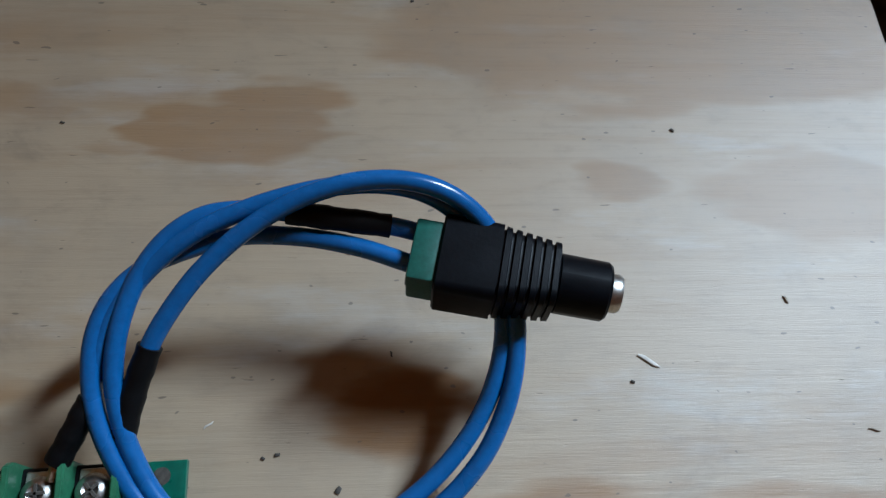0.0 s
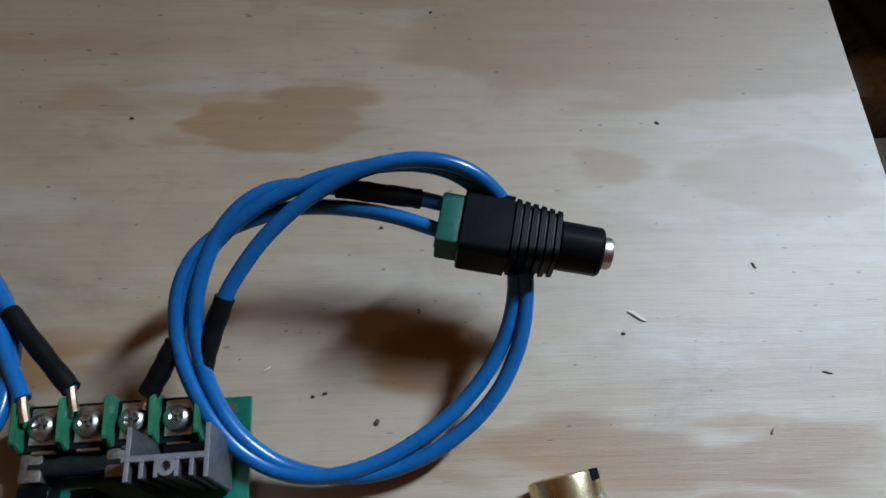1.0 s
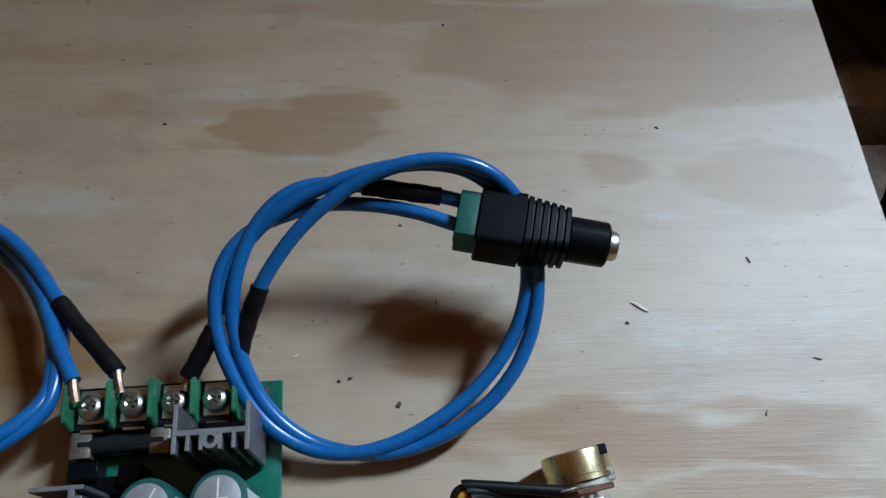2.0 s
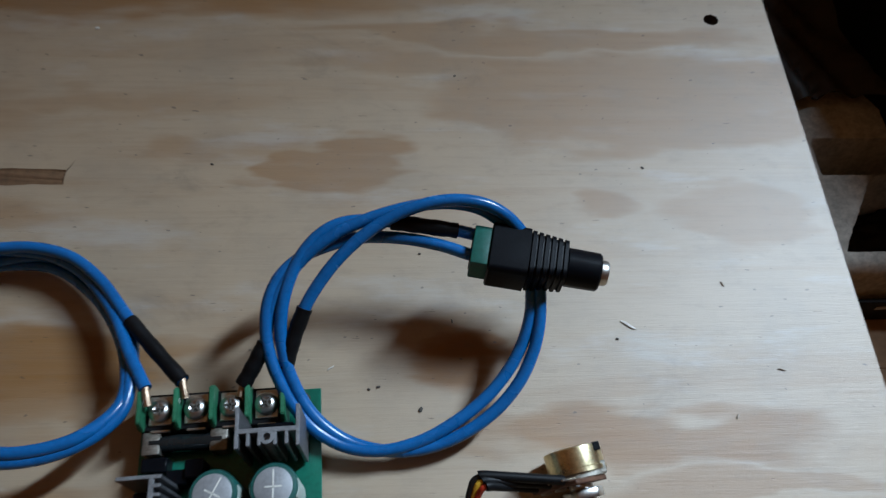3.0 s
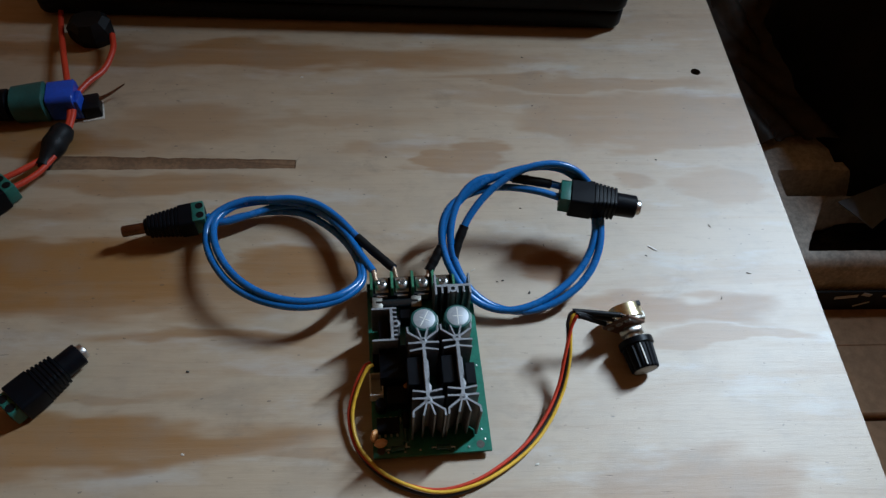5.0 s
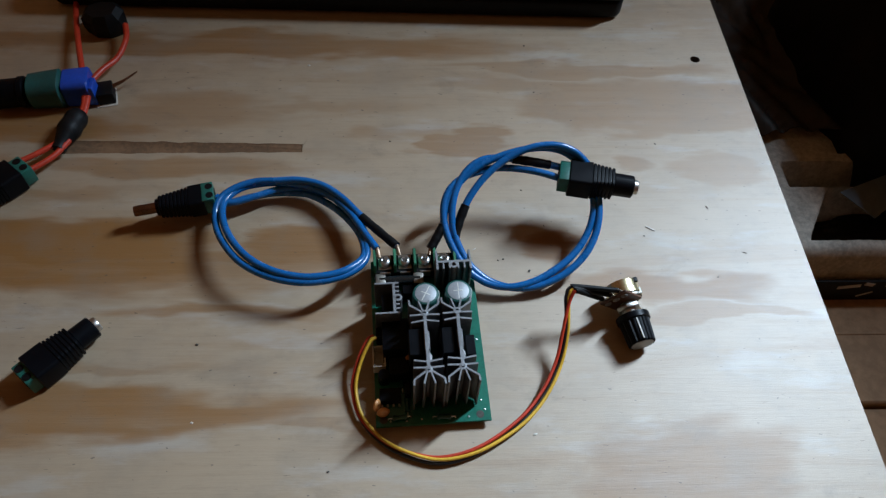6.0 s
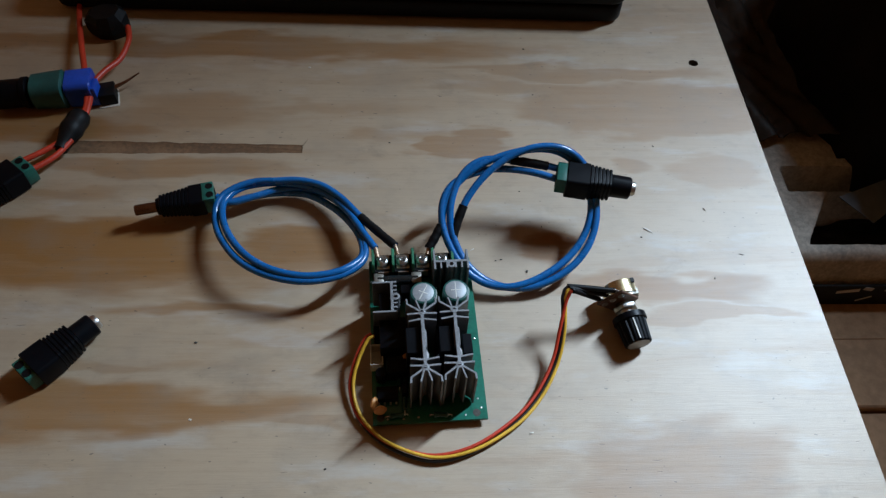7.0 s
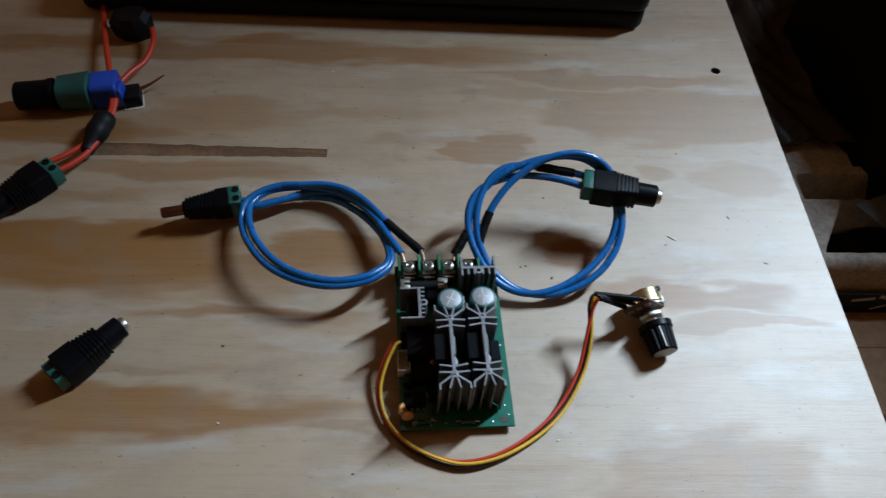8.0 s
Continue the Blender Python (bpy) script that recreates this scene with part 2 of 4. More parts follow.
def block(sx, sy, sz, bev=0.3, seg=2, at=(0, 0, 0), rz=0.0, bm=None):
    """A bevelled block whose base stands at 'at'."""
    b = bmesh.new()
    bmesh.ops.create_cube(b, size=1.0)
    bmesh.ops.scale(b, vec=(sx, sy, sz), verts=b.verts)
    if bev:
        bmesh.ops.bevel(b, geom=b.edges[:], offset=bev, segments=seg, profile=0.5, affect="EDGES")
    shift(b, at[0], at[1], at[2] + sz / 2, rz)
    return merge(bm, b)


def merge(bm, b):
    if bm is None:
        return b
    base = [bm.verts.new(v.co) for v in b.verts]
    b.verts.index_update()
    for f in b.faces:
        bm.faces.new([base[v.index] for v in f.verts])
    b.free()
    return bm


def loft(sections, bm=None, caps=True):
    b = bm or bmesh.new()
    rings = [[b.verts.new(p) for p in s] for s in sections]
    n = len(rings[0])
    for r0, r1 in zip(rings, rings[1:]):
        for i in range(n):
            b.faces.new((r0[i], r0[(i + 1) % n], r1[(i + 1) % n], r1[i]))
    if caps:
        b.faces.new(rings[0][::-1])
        b.faces.new(rings[-1])
    return b


def ring_x(x, w, h, r, n=5, y=0.0, z=0.0):
    """A rounded rectangle across the x axis."""
    pts = []
    for cy, cz, a0 in ((w / 2 - r, h / 2 - r, 0), (-w / 2 + r, h / 2 - r, 90), (-w / 2 + r, -h / 2 + r, 180), (w / 2 - r, -h / 2 + r, 270)):
        for k in range(n):
            a = radians(a0 + 90 * k / (n - 1))
            pts.append((x, y + cy + r * math.cos(a), z + cz + r * math.sin(a)))
    return pts


def lathe_z(profile, seg=24, at=(0, 0, 0), bm=None):
    return loft([[(at[0] + r * math.cos(2 * math.pi * i / seg), at[1] + r * math.sin(2 * math.pi * i / seg), at[2] + z) for i in range(seg)] for r, z in profile], bm)


def lathe_x(profile, seg=24, at=(0, 0, 0), bm=None):
    return loft([[(at[0] + x, at[1] + r * math.cos(2 * math.pi * i / seg), at[2] + r * math.sin(2 * math.pi * i / seg)) for i in range(seg)] for r, x in profile], bm)


def smooth_path(points, per=8):
    p = [Vector(q) for q in points]
    p = [p[0] * 2 - p[1]] + p + [p[-1] * 2 - p[-2]]
    out = []
    for a, b, c, d in zip(p, p[1:], p[2:], p[3:]):
        for k in range(per):
            t = k / per
            out.append(0.5 * (2 * b + (c - a) * t + (2 * a - 5 * b + 4 * c - d) * t * t + (3 * b - a - 3 * c + d) * t ** 3))
    out.append(p[-2])
    return out


def tube(points, radius, seg=12, per=8, bm=None, ends=True):
    """A round cord along a smooth path; radius is a number or a function of 0..1 along it."""
    path = smooth_path(points, per) if per > 1 else [Vector(q) for q in points]
    tangents = [(path[min(i + 1, len(path) - 1)] - path[max(i - 1, 0)]).normalized() for i in range(len(path))]
    side = tangents[0].cross(Vector((0.12, 0.25, 0.96))).normalized()
    sections = []
    for i, (p, t) in enumerate(zip(path, tangents)):
        side = (side - t * side.dot(t)).normalized()
        up = t.cross(side)
        r = radius(i / (len(path) - 1)) if callable(radius) else radius
        sections.append([p + r * (math.cos(2 * math.pi * k / seg) * side + math.sin(2 * math.pi * k / seg) * up) for k in range(seg)])
    return loft(sections, bm, ends)


def local(points, x, y, z=0):
    return [(p[0] - x, p[1] - y, p[2] - z) for p in points]


# ---- the plywood bench top ----
def fill_ring(bm, outer, inner):
    o, i = [bm.verts.new(p) for p in outer], [bm.verts.new(p) for p in inner]
    n = len(o)
    for k in range(n):
        bm.faces.new((o[k], o[(k + 1) % n], i[(k + 1) % n], i[k]))
    return i


def box_ring(x0, x1, y0, y1, cx, cy, n):
    """n points round a rectangle, each on the ray at an even angle from the middle, in its own scale."""
    pts = []
    for k in range(n):
        a = 2 * math.pi * k / n
        c, s = math.cos(a), math.sin(a)
        f = 1 / max(abs(c), abs(s))
        c, s = c * f, s * f
        pts.append((cx + c * ((x1 - cx) if c > 0 else (cx - x0)), cy + s * ((y1 - cy) if s > 0 else (cy - y0)), 0))
    return pts


TOP = (-760.0, 80.0, -620.0, 780.0)
HOLE = (48.0, 64.0, 127.0, 143.0)
GROOVE = (-326.0, -186.0, 44.0, 70.0)


def bench_top():
    bm = bmesh.new()
    xs = sorted({TOP[0], TOP[1], HOLE[0], HOLE[1], GROOVE[0], GROOVE[1]})
    ys = sorted({TOP[2], TOP[3], HOLE[2], HOLE[3], GROOVE[2], GROOVE[3]})
    for x0, x1 in zip(xs, xs[1:]):
        for y0, y1 in zip(ys, ys[1:]):
            if (x0, x1, y0, y1) in (HOLE, GROOVE):
                continue
            bm.faces.new([bm.verts.new(p) for p in ((x0, y0, 0), (x1, y0, 0), (x1, y1, 0), (x0, y1, 0))])
    rng = random.Random(4)
    n = 32
    inner = [(55.5 + (3.1 + rng.uniform(-0.25, 0.25)) * math.cos(2 * math.pi * k / n), 134.8 + (2.9 + rng.uniform(-0.25, 0.25)) * math.sin(2 * math.pi * k / n), 0) for k in range(n)]
    loop = fill_ring(bm, box_ring(*HOLE, 55.5, 134.8, n), inner)
    # the hole's wall and floor are coloured dark in place of shade
    low = [bm.verts.new((v.co.x, v.co.y, -17.0)) for v in loop]
    for k in range(n):
        bm.faces.new((loop[k], loop[(k + 1) % n], low[(k + 1) % n], low[k])).material_index = 1
    bm.faces.new(low).material_index = 1
    n = 160
    outer = box_ring(*GROOVE, -256.0, 56.5, n)
    inner = []
    for x, y, _ in outer:
        f = (x + 326) / 140
        half = 5.0 - 1.9 * f + 0.7 * noise.noise(Vector((x * 0.11, 3.0 if y > 56.5 else 8.0, 0))) + 0.45 * noise.noise(Vector((x * 0.55, 13.0 if y > 56.5 else 18.0, 0)))
        gx = -322 + f * 133 + 0.5 * noise.noise(Vector((y * 0.6, 5.0, 0)))
        inner.append((gx, 57.0 + (y - 56.5) / 13.0 * half, 0))
    loop = fill_ring(bm, outer, inner)
    top = link("bench_top", bm, M_PLY, recalc=False)
    top.data.materials.append(M_SPECKSHADE)
    # recess of the groove, edges and underside
    bm = bmesh.new()
    rim = [bm.verts.new((x, y, 0.0)) for x, y, _ in inner]
    mid = [bm.verts.new((-256 + (x + 256) * 0.992, 57 + (y - 57) * 0.84, -0.5 + 0.25 * noise.noise(Vector((x * 0.4, y, 0))))) for x, y, _ in inner]
    for k in range(n):
        bm.faces.new((rim[k], rim[(k + 1) % n], mid[(k + 1) % n], mid[k]))
    bm.faces.new(mid)
    link("torn_groove", bm, M_TORN, top, "shallow torn groove in the veneer", recalc=True)
    bm = bmesh.new()
    x0, x1, y0, y1 = TOP
    for k in range(7):
        e = 0.25 * (k % 2)
        lo, hi = -18 + 18 / 7 * k, -18 + 18 / 7 * (k + 1) - (0.02 if k == 6 else 0)
        for a, b in (((x0, y0), (x1 - e, y0)), ((x1 - e, y0), (x1 - e, y1)), ((x1 - e, y1), (x0, y1)), ((x0, y1), (x0, y0))):
            bm.faces.new([bm.verts.new((*p, z)) for p, z in ((a, lo), (b, lo), (b, hi), (a, hi))])
    bm.faces.new([bm.verts.new(p) for p in ((x0, y0, -18), (x0, y1, -18), (x1, y1, -18), (x1, y0, -18))])
    link("ply_edge", bm, M_PLYEDGE, top, "layered plywood edge")
    tagged(top, "pale plywood bench top with brown heartwood stains", "table")
    for x, y in ((x0 + 60, y0 + 60), (x1 - 90, y0 + 60), (x0 + 60, y1 - 60), (x1 - 90, y1 - 60)):
        part("leg", block(60, 60, 732, 2, 1, (x, y, -750)), M_PLYEDGE, top)
    return top


bench_top()


# ---- unseen room added round the bench; its orange walls bounce warm fill ----
def wall(name, sx, sy, sz, at):
    return tagged(link(name, block(sx, sy, sz, 0, 1, at), M_WALL), "unseen orange wall added to bounce warm fill", "wall", kind="structure")


tagged(link("floor", block(2240, 3000, 60, 0, 1, (-330, -150, -810)), M_FLOOR), "dark worn concrete floor", "floor", kind="structure")
tagged(link("ceiling", block(2240, 3000, 60, 0, 1, (-330, -150, 1550)), M_WALL), "unseen orange ceiling added to bounce warm fill", "ceiling", kind="structure")
wall("wall_west", 100, 3000, 2300, (-1400, -150, -750))
wall("wall_north", 1950, 100, 2300, (-375, 1300, -750))
wall("wall_south", 1950, 100, 2300, (-375, -1600, -750))
wy0, wy1 = (WIN_Y - WIN_W / 2) * 1000, (WIN_Y + WIN_W / 2) * 1000
wz0, wz1 = (WIN_Z - WIN_H / 2) * 1000, (WIN_Z + WIN_H / 2) * 1000
bm = block(100, 3000, wz0 + 750, 0, 1, (650, -150, -750))
block(100, 3000, 1550 - wz1, 0, 1, (650, -150, wz1), bm=bm)
block(100, wy0 + 1650, wz1 - wz0, 0, 1, (650, (wy0 - 1650) / 2, wz0), bm=bm)
block(100, 1350 - wy1, wz1 - wz0, 0, 1, (650, (wy1 + 1350) / 2, wz0), bm=bm)
tagged(link("wall_east", bm, M_WALL), "unseen orange bounce wall with a narrow window opening", "wall", kind="structure")
# unseen frame, added where the lamps stand
window = new("window_1")
window.matrix_basis = pose(WALL_X + 0.085, WIN_Y, WIN_Z - WIN_H / 2)
tagged(window, "unseen tall narrow painted window added round the lamps", "window", kind="structure")
for name, sx, sy, sz, at in (("sill", 24, WIN_W * 1000, 18, (0, 0, 0)), ("head", 24, WIN_W * 1000, 18, (0, 0, WIN_H * 1000 - 18))):
    part(name, block(sx, sy, sz, 1, 1, at), M_PAINT, window)
for y in (-WIN_W * 500 + 9, WIN_W * 500 - 9):
    part("jamb", block(24, 18, WIN_H * 1000 - 36, 1, 1, (0, y, 18)), M_PAINT, window)


# ---- connectors ----
def screw_terminal(parent, x, y, z, w, h, length, material=M_GREEN):
    """Green two-way terminal: block with two wire mouths behind and two screw wells on top."""
    t = part("terminal_block", block(length, w, h, 0.5, 2, (x, y, z - h / 2)), material, parent, "green screw terminal")
    for s in (-1, 1):
        # shallow black discs: the shade of wells and mouths is their colour
        part("screw_well", lathe_z([(1.9, 0), (1.9, 0.15), (1.5, 0.16), (1.5, 0.05)], 18, (x - length * 0.15, y + s * w * 0.24, z + h / 2)), M_SHRINK, t)
        part("wire_mouth", lathe_x([(2.3, 0), (2.3, 0.2), (1.6, 0.25)], 16, (x - length / 2 - 0.2, y + s * w * 0.24, z + 0.4)), M_SHRINK, t)
    return t


def socket_body():
    """Ribbed black body, along x: square behind, tapering to a round nose."""
    s = [ring_x(-15.0, 13.6, 10.8, 1.2), ring_x(-14.6, 14.6, 11.8, 1.6), ring_x(-4.6, 14.4, 11.8, 1.6)]
    x, w, h = -4.6, 14.2, 11.9
    for k in range(6):
        s += [ring_x(x, w - 1.0, h - 0.8, 2.2), ring_x(x + 0.35, w - 1.0, h - 0.8, 2.2), ring_x(x + 0.5, w, h + 0.2, 2.4), ring_x(x + 1.45, w - 0.2, h + 0.1, 2.4), ring_x(x + 1.6, w - 1.2, h - 0.8, 2.4)]
        x, w, h = x + 1.75, w - 0.42, h - 0.12
    s += [ring_x(x, 10.0, 10.0, 4.9), ring_x(x + 0.2, 10.6, 10.6, 5.2), ring_x(x + 8.6, 10.4, 10.4, 5.1), ring_x(x + 9.1, 9.6, 9.6, 4.75), ring_x(x + 9.1, 6.2, 6.2, 3.05)]
    return loft(s)


def socket(parent, m, scale=1.09, tail=5.2):
    """Female power socket; its axis runs along +x from the terminal to the barrel mouth."""
    body = part("dc_socket", socket_body(), M_BLACK, parent, "black ribbed power socket body", 35, m @ Matrix.Scale(scale, 4))
    screw_terminal(body, -13.3 - tail / 2, 0.3, -0.4, 11.4, 9.4, tail)
    part("barrel", lathe_x([(3.0, 14.2), (3.0, 15.0), (3.45, 15.2), (3.45, 16.6), (3.1, 17.2), (2.4, 17.2), (2.3, 14.6)], 24), M_STEEL, body, "bright metal barrel mouth")
    part("centre_pin", lathe_x([(0.9, 14.4), (0.9, 16.2), (0.5, 16.5)], 10), M_STEEL, body)
    return body


def plug(parent, m):
    """Male power plug; its axis runs along +x from the terminal to the tip."""
    s = [ring_x(-12.4, 12.8, 10.4, 1.2), ring_x(-12, 13.8, 11.4, 1.6), ring_x(-5, 13.6, 11.4, 1.8)]
    x, w = -5.0, 13.2
    for k in range(8):
        s += [ring_x(x, w - 1.0, 10.6 - 0.2 * k, 2.2), ring_x(x + 0.4, w - 1.0, 10.6 - 0.2 * k, 2.2), ring_x(x + 0.6, w, 11.2 - 0.2 * k, 2.4), ring_x(x + 1.6, w - 0.2, 11.1 - 0.2 * k, 2.4)]
        x, w = x + 1.9, w - 0.5
    s += [ring_x(x, 8.2, 8.6, 3.0), ring_x(x + 1.6, 8.0, 8.2, 3.6)]
    body = part("dc_plug", loft(s), M_BLACK, parent, "black ribbed power plug body", 35, m)
    screw_terminal(body, -14.6, 0, 0.6, 12.0, 11.0, 6.0)
    part("barrel", lathe_x([(2.75, 11), (2.75, 22.4), (2.5, 22.8), (1.5, 22.8), (1.4, 21)], 20), M_COPPER, body, "plated barrel tip")
    return body


def along(x0, y0, z0, x1, y1, z1, roll=0.0):
    """A pose whose x axis runs from the first point to the second, from its middle (mm)."""
    a, b = Vector((x0, y0, z0)), Vector((x1, y1, z1))
    d = (b - a).normalized()
    m = d.to_track_quat("X", "Z").to_matrix().to_4x4() @ Matrix.Rotation(radians(roll), 4, "X")
    return Matrix.Translation((a + b) / 2 * MM) @ m


# ---- the lead with the power socket, coiled above the bench ----
WIRE = 1.85


def socket_lead():
    ox, oy = -72, -8
    lead = thing("socket_lead", ox, oy, 0, 0, "coiled blue two-wire lead ending in a black power socket", "cable")
    a = [(-118.5, -22.5, 14.5), (-115.3, -17.3, 17), (-112.3, -12, 19.5), (-111.1, -4.9, 22.8), (-107.7, 2.7, 26.4), (-101.4, 9.9, 30.1), (-92.9, 15.5, 33.3), (-83.8, 19.1, 35.7),
         (-74.9, 21.5, 37.2), (-66.4, 23, 37.9), (-58.3, 23.5, 37.6), (-50.8, 22.7, 36), (-44.3, 20, 32.9), (-39.3, 15.2, 29.1), (-36.2, 9, 25.4), (-35.1, 2.7, 22.5),
         (-35.4, -2.9, 20.4), (-36.6, -8, 18.3), (-38.9, -13.5, 15.8), (-43, -19.8, 13.2), (-49.3, -26.4, 10.8), (-57.9, -32.5, 8.8), (-68, -37.5, 7.2), (-78.9, -39.9, 6.4),
         (-89.2, -38.8, 7.1), (-97.7, -34.6, 9.3), (-103.8, -28.6, 12.5), (-108, -22, 15.8), (-110.8, -15.3, 19), (-112, -8.2, 22.1), (-111.3, -1, 25), (-108.2, 5.4, 27.4),
         (-102.6, 10.5, 28.9), (-94.8, 14, 29.6), (-85.6, 16.6, 29.8)]
    b = [(-106.7, -18.1, 16), (-104.2, -10.6, 20.5), (-101, -3.5, 25), (-97.1, 2.4, 28.2), (-91.6, 8.6, 31.6), (-84.2, 14.5, 35), (-75.5, 19.1, 38), (-66.4, 21.9, 40),
         (-57.8, 22.9, 40.5), (-50.1, 22.4, 39.4), (-43.5, 20.3, 36.7), (-38.2, 16.4, 32.8), (-34.6, 10.6, 28.4), (-32.9, 3.9, 24.5), (-32.7, -2.7, 21.5), (-33.5, -9.1, 19.1),
         (-35.6, -15.7, 16.5), (-39.7, -23, 13.5), (-46.6, -30.1, 10.3), (-56.3, -36, 7.4), (-67.5, -39.4, 5.6), (-78.7, -39.7, 5.5), (-88.4, -37.4, 6.9), (-95.6, -33.3, 9.3),
         (-100.7, -28.2, 12), (-104.3, -22.1, 15), (-106.8, -15.5, 18.4), (-107.8, -8.3, 22.2), (-106.8, -0.3, 26), (-103.7, 7.8, 29.4), (-98.7, 14.6, 32), (-92.2, 18.8, 33.5),
         (-84.6, 20.2, 33.7), (-76.4, 20, 33.2)]
    # the two ends that run back to the socket
    a_end = [(-73.9, 16.4, 29.8), (-62.9, 14.4, 29.4), (-52.8, 11.1, 28.8)]
    b_end = [(-68.1, 19.1, 32.4), (-57, 18.4, 30.5), (-51.7, 17.4, 29.8)]
    # the coil sags and leans; the two wires lie side by side
    part("wire", tube(local(a + a_end, ox, oy), WIRE, 14, 10), M_BLUE, lead)
    part("wire", tube(local(b + b_end, ox, oy), WIRE, 14, 10), M_BLUE, lead)
    sleeve = lambda f: 2.35 + 0.08 * math.sin(f * 19) + 0.04 * math.sin(f * 47)
    part("heat_shrink", tube(local(a[0:3], ox, oy), sleeve, 14, 10), M_SHRINK, lead, "black heat-shrink sleeve")
    part("heat_shrink", tube(local(b[0:3], ox, oy), sleeve, 14, 10), M_SHRINK, lead, "black heat-shrink sleeve")
    part("heat_shrink", tube(local([b[-1]] + b_end[0:2], ox, oy), sleeve, 14, 10), M_SHRINK, lead, "black heat-shrink sleeve")
    for p in (a[0], b[0]):
        part("bare_strand", tube(local([(p[0] + 0.6, p[1] + 1.5, p[2] + 0.6), p, (p[0] - 0.6, p[1] - 3.2, p[2] - 0.8)], ox, oy), 1.1, 8, 4), M_TIN, lead, "bare twisted copper strands")
    m = along(-52.6, 12.8, 28.5, -13.0, 4.8, 28.5, 180)
    m.translation = Vector((-31.9 - ox, 8.5 - oy, 28.6)) * MM
    socket(lead, m, tail=6.4)


socket_lead()


# ---- the lead with the power plug ----
def plug_lead():
    ox, oy = -187, -8
    lead = thing("plug_lead", ox, oy, 0, 0, "coiled blue two-wire lead ending in a black power plug", "cable")
    c = [(-229.2, 14.1, 10), (-224, 11.2, 8), (-213.5, 16.9, 5.5), (-199.3, 21, 4.2), (-182.7, 19.6, 4.6), (-168.6, 9.7, 6.5), (-158.5, -2.9, 9.5), (-152.5, -15.7, 12.5),
         (-151.4, -27.6, 15), (-158.6, -36.4, 17.5), (-169, -40.5, 18.5), (-180.8, -41, 18.5), (-194.9, -37.1, 18.5), (-207.2, -28.6, 17.5), (-217, -15.9, 15.5), (-223, -1.8, 13),
         (-223.7, 9.9, 11.5), (-217, 19, 10.5), (-206, 22.8, 10), (-194.2, 23.1, 10.2), (-182.3, 21.3, 10), (-170, 14.1, 10.5), (-159, 1, 12.5), (-151.3, -12.9, 15),
         (-144.9, -23.6, 16)]
    d = [(-228.3, 11, 11), (-219.8, 11.1, 9), (-208.4, 15.7, 8.5), (-196, 21.9, 7), (-184.3, 22.7, 6), (-171.9, 17.3, 7), (-161, 7, 8.5), (-153.1, -5.8, 11),
         (-150.1, -19.1, 14), (-150.8, -29.9, 15), (-158.6, -38, 16), (-170.3, -42.6, 17), (-183.5, -42.9, 17), (-198.5, -38.4, 16.5), (-211.4, -29.6, 15.5), (-221.8, -15.4, 13.5),
         (-227.1, -1.4, 11), (-226.6, 9.1, 12.5), (-220.4, 17, 12.5), (-210.1, 22.3, 12), (-198.3, 22.7, 12.5), (-186.5, 22.7, 13), (-174.4, 19.3, 13), (-163.7, 10.8, 13.2),
         (-153.1, -2.3, 14), (-143.8, -12.3, 14.6), (-135.3, -21.2, 15)]
    part("wire", tube(local(c, ox, oy), WIRE, 14, 10), M_BLUE, lead)
    part("wire", tube(local(d, ox, oy), WIRE, 14, 10), M_BLUE, lead)
    sleeve = lambda f: 2.25 + 0.08 * math.sin(f * 17) + 0.04 * math.sin(f * 51)
    part("heat_shrink", tube(local(d[-3:], ox, oy), sleeve, 14, 10), M_SHRINK, lead, "black heat-shrink sleeve")
    for p in (c[-1], d[-1]):
        part("bare_strand", tube(local([(p[0] - 0.3, p[1] + 1.0, p[2]), (p[0] + 0.5, p[1] - 2.0, p[2]), (p[0] + 1.2, p[1] - 4.8, p[2] - 0.8)], ox, oy), 1.1, 8, 4), M_TIN, lead, "bare twisted copper strands")
    m = along(-228.1, 12.6, 11.5, -268.8, 3.1, 11.5)
    m.translation = Vector((-246.3 - ox, 9.0 - oy, 10.6)) * MM
    plug(lead, m)


plug_lead()


# ---- the speed controller board ----
def dark_sides(ob):
    """Sawn top face; duller extruded walls, with the shade between fins in their colour."""
    ob.data.materials.append(M_ALUSIDE)
    for p in ob.data.polygons:
        p.material_index = 0 if p.normal.z > 0.6 else 1
    return ob


def fin(parent, x0, y0, x1, y1, w, z0, z1):
    d = Vector((x1 - x0, y1 - y0))
    dark_sides(part("fin", block(d.length, w, z1 - z0, 0.12, 1, ((x0 + x1) / 2, (y0 + y1) / 2, z0), math.degrees(math.atan2(d.y, d.x))), M_ALU, parent, sharp=30))


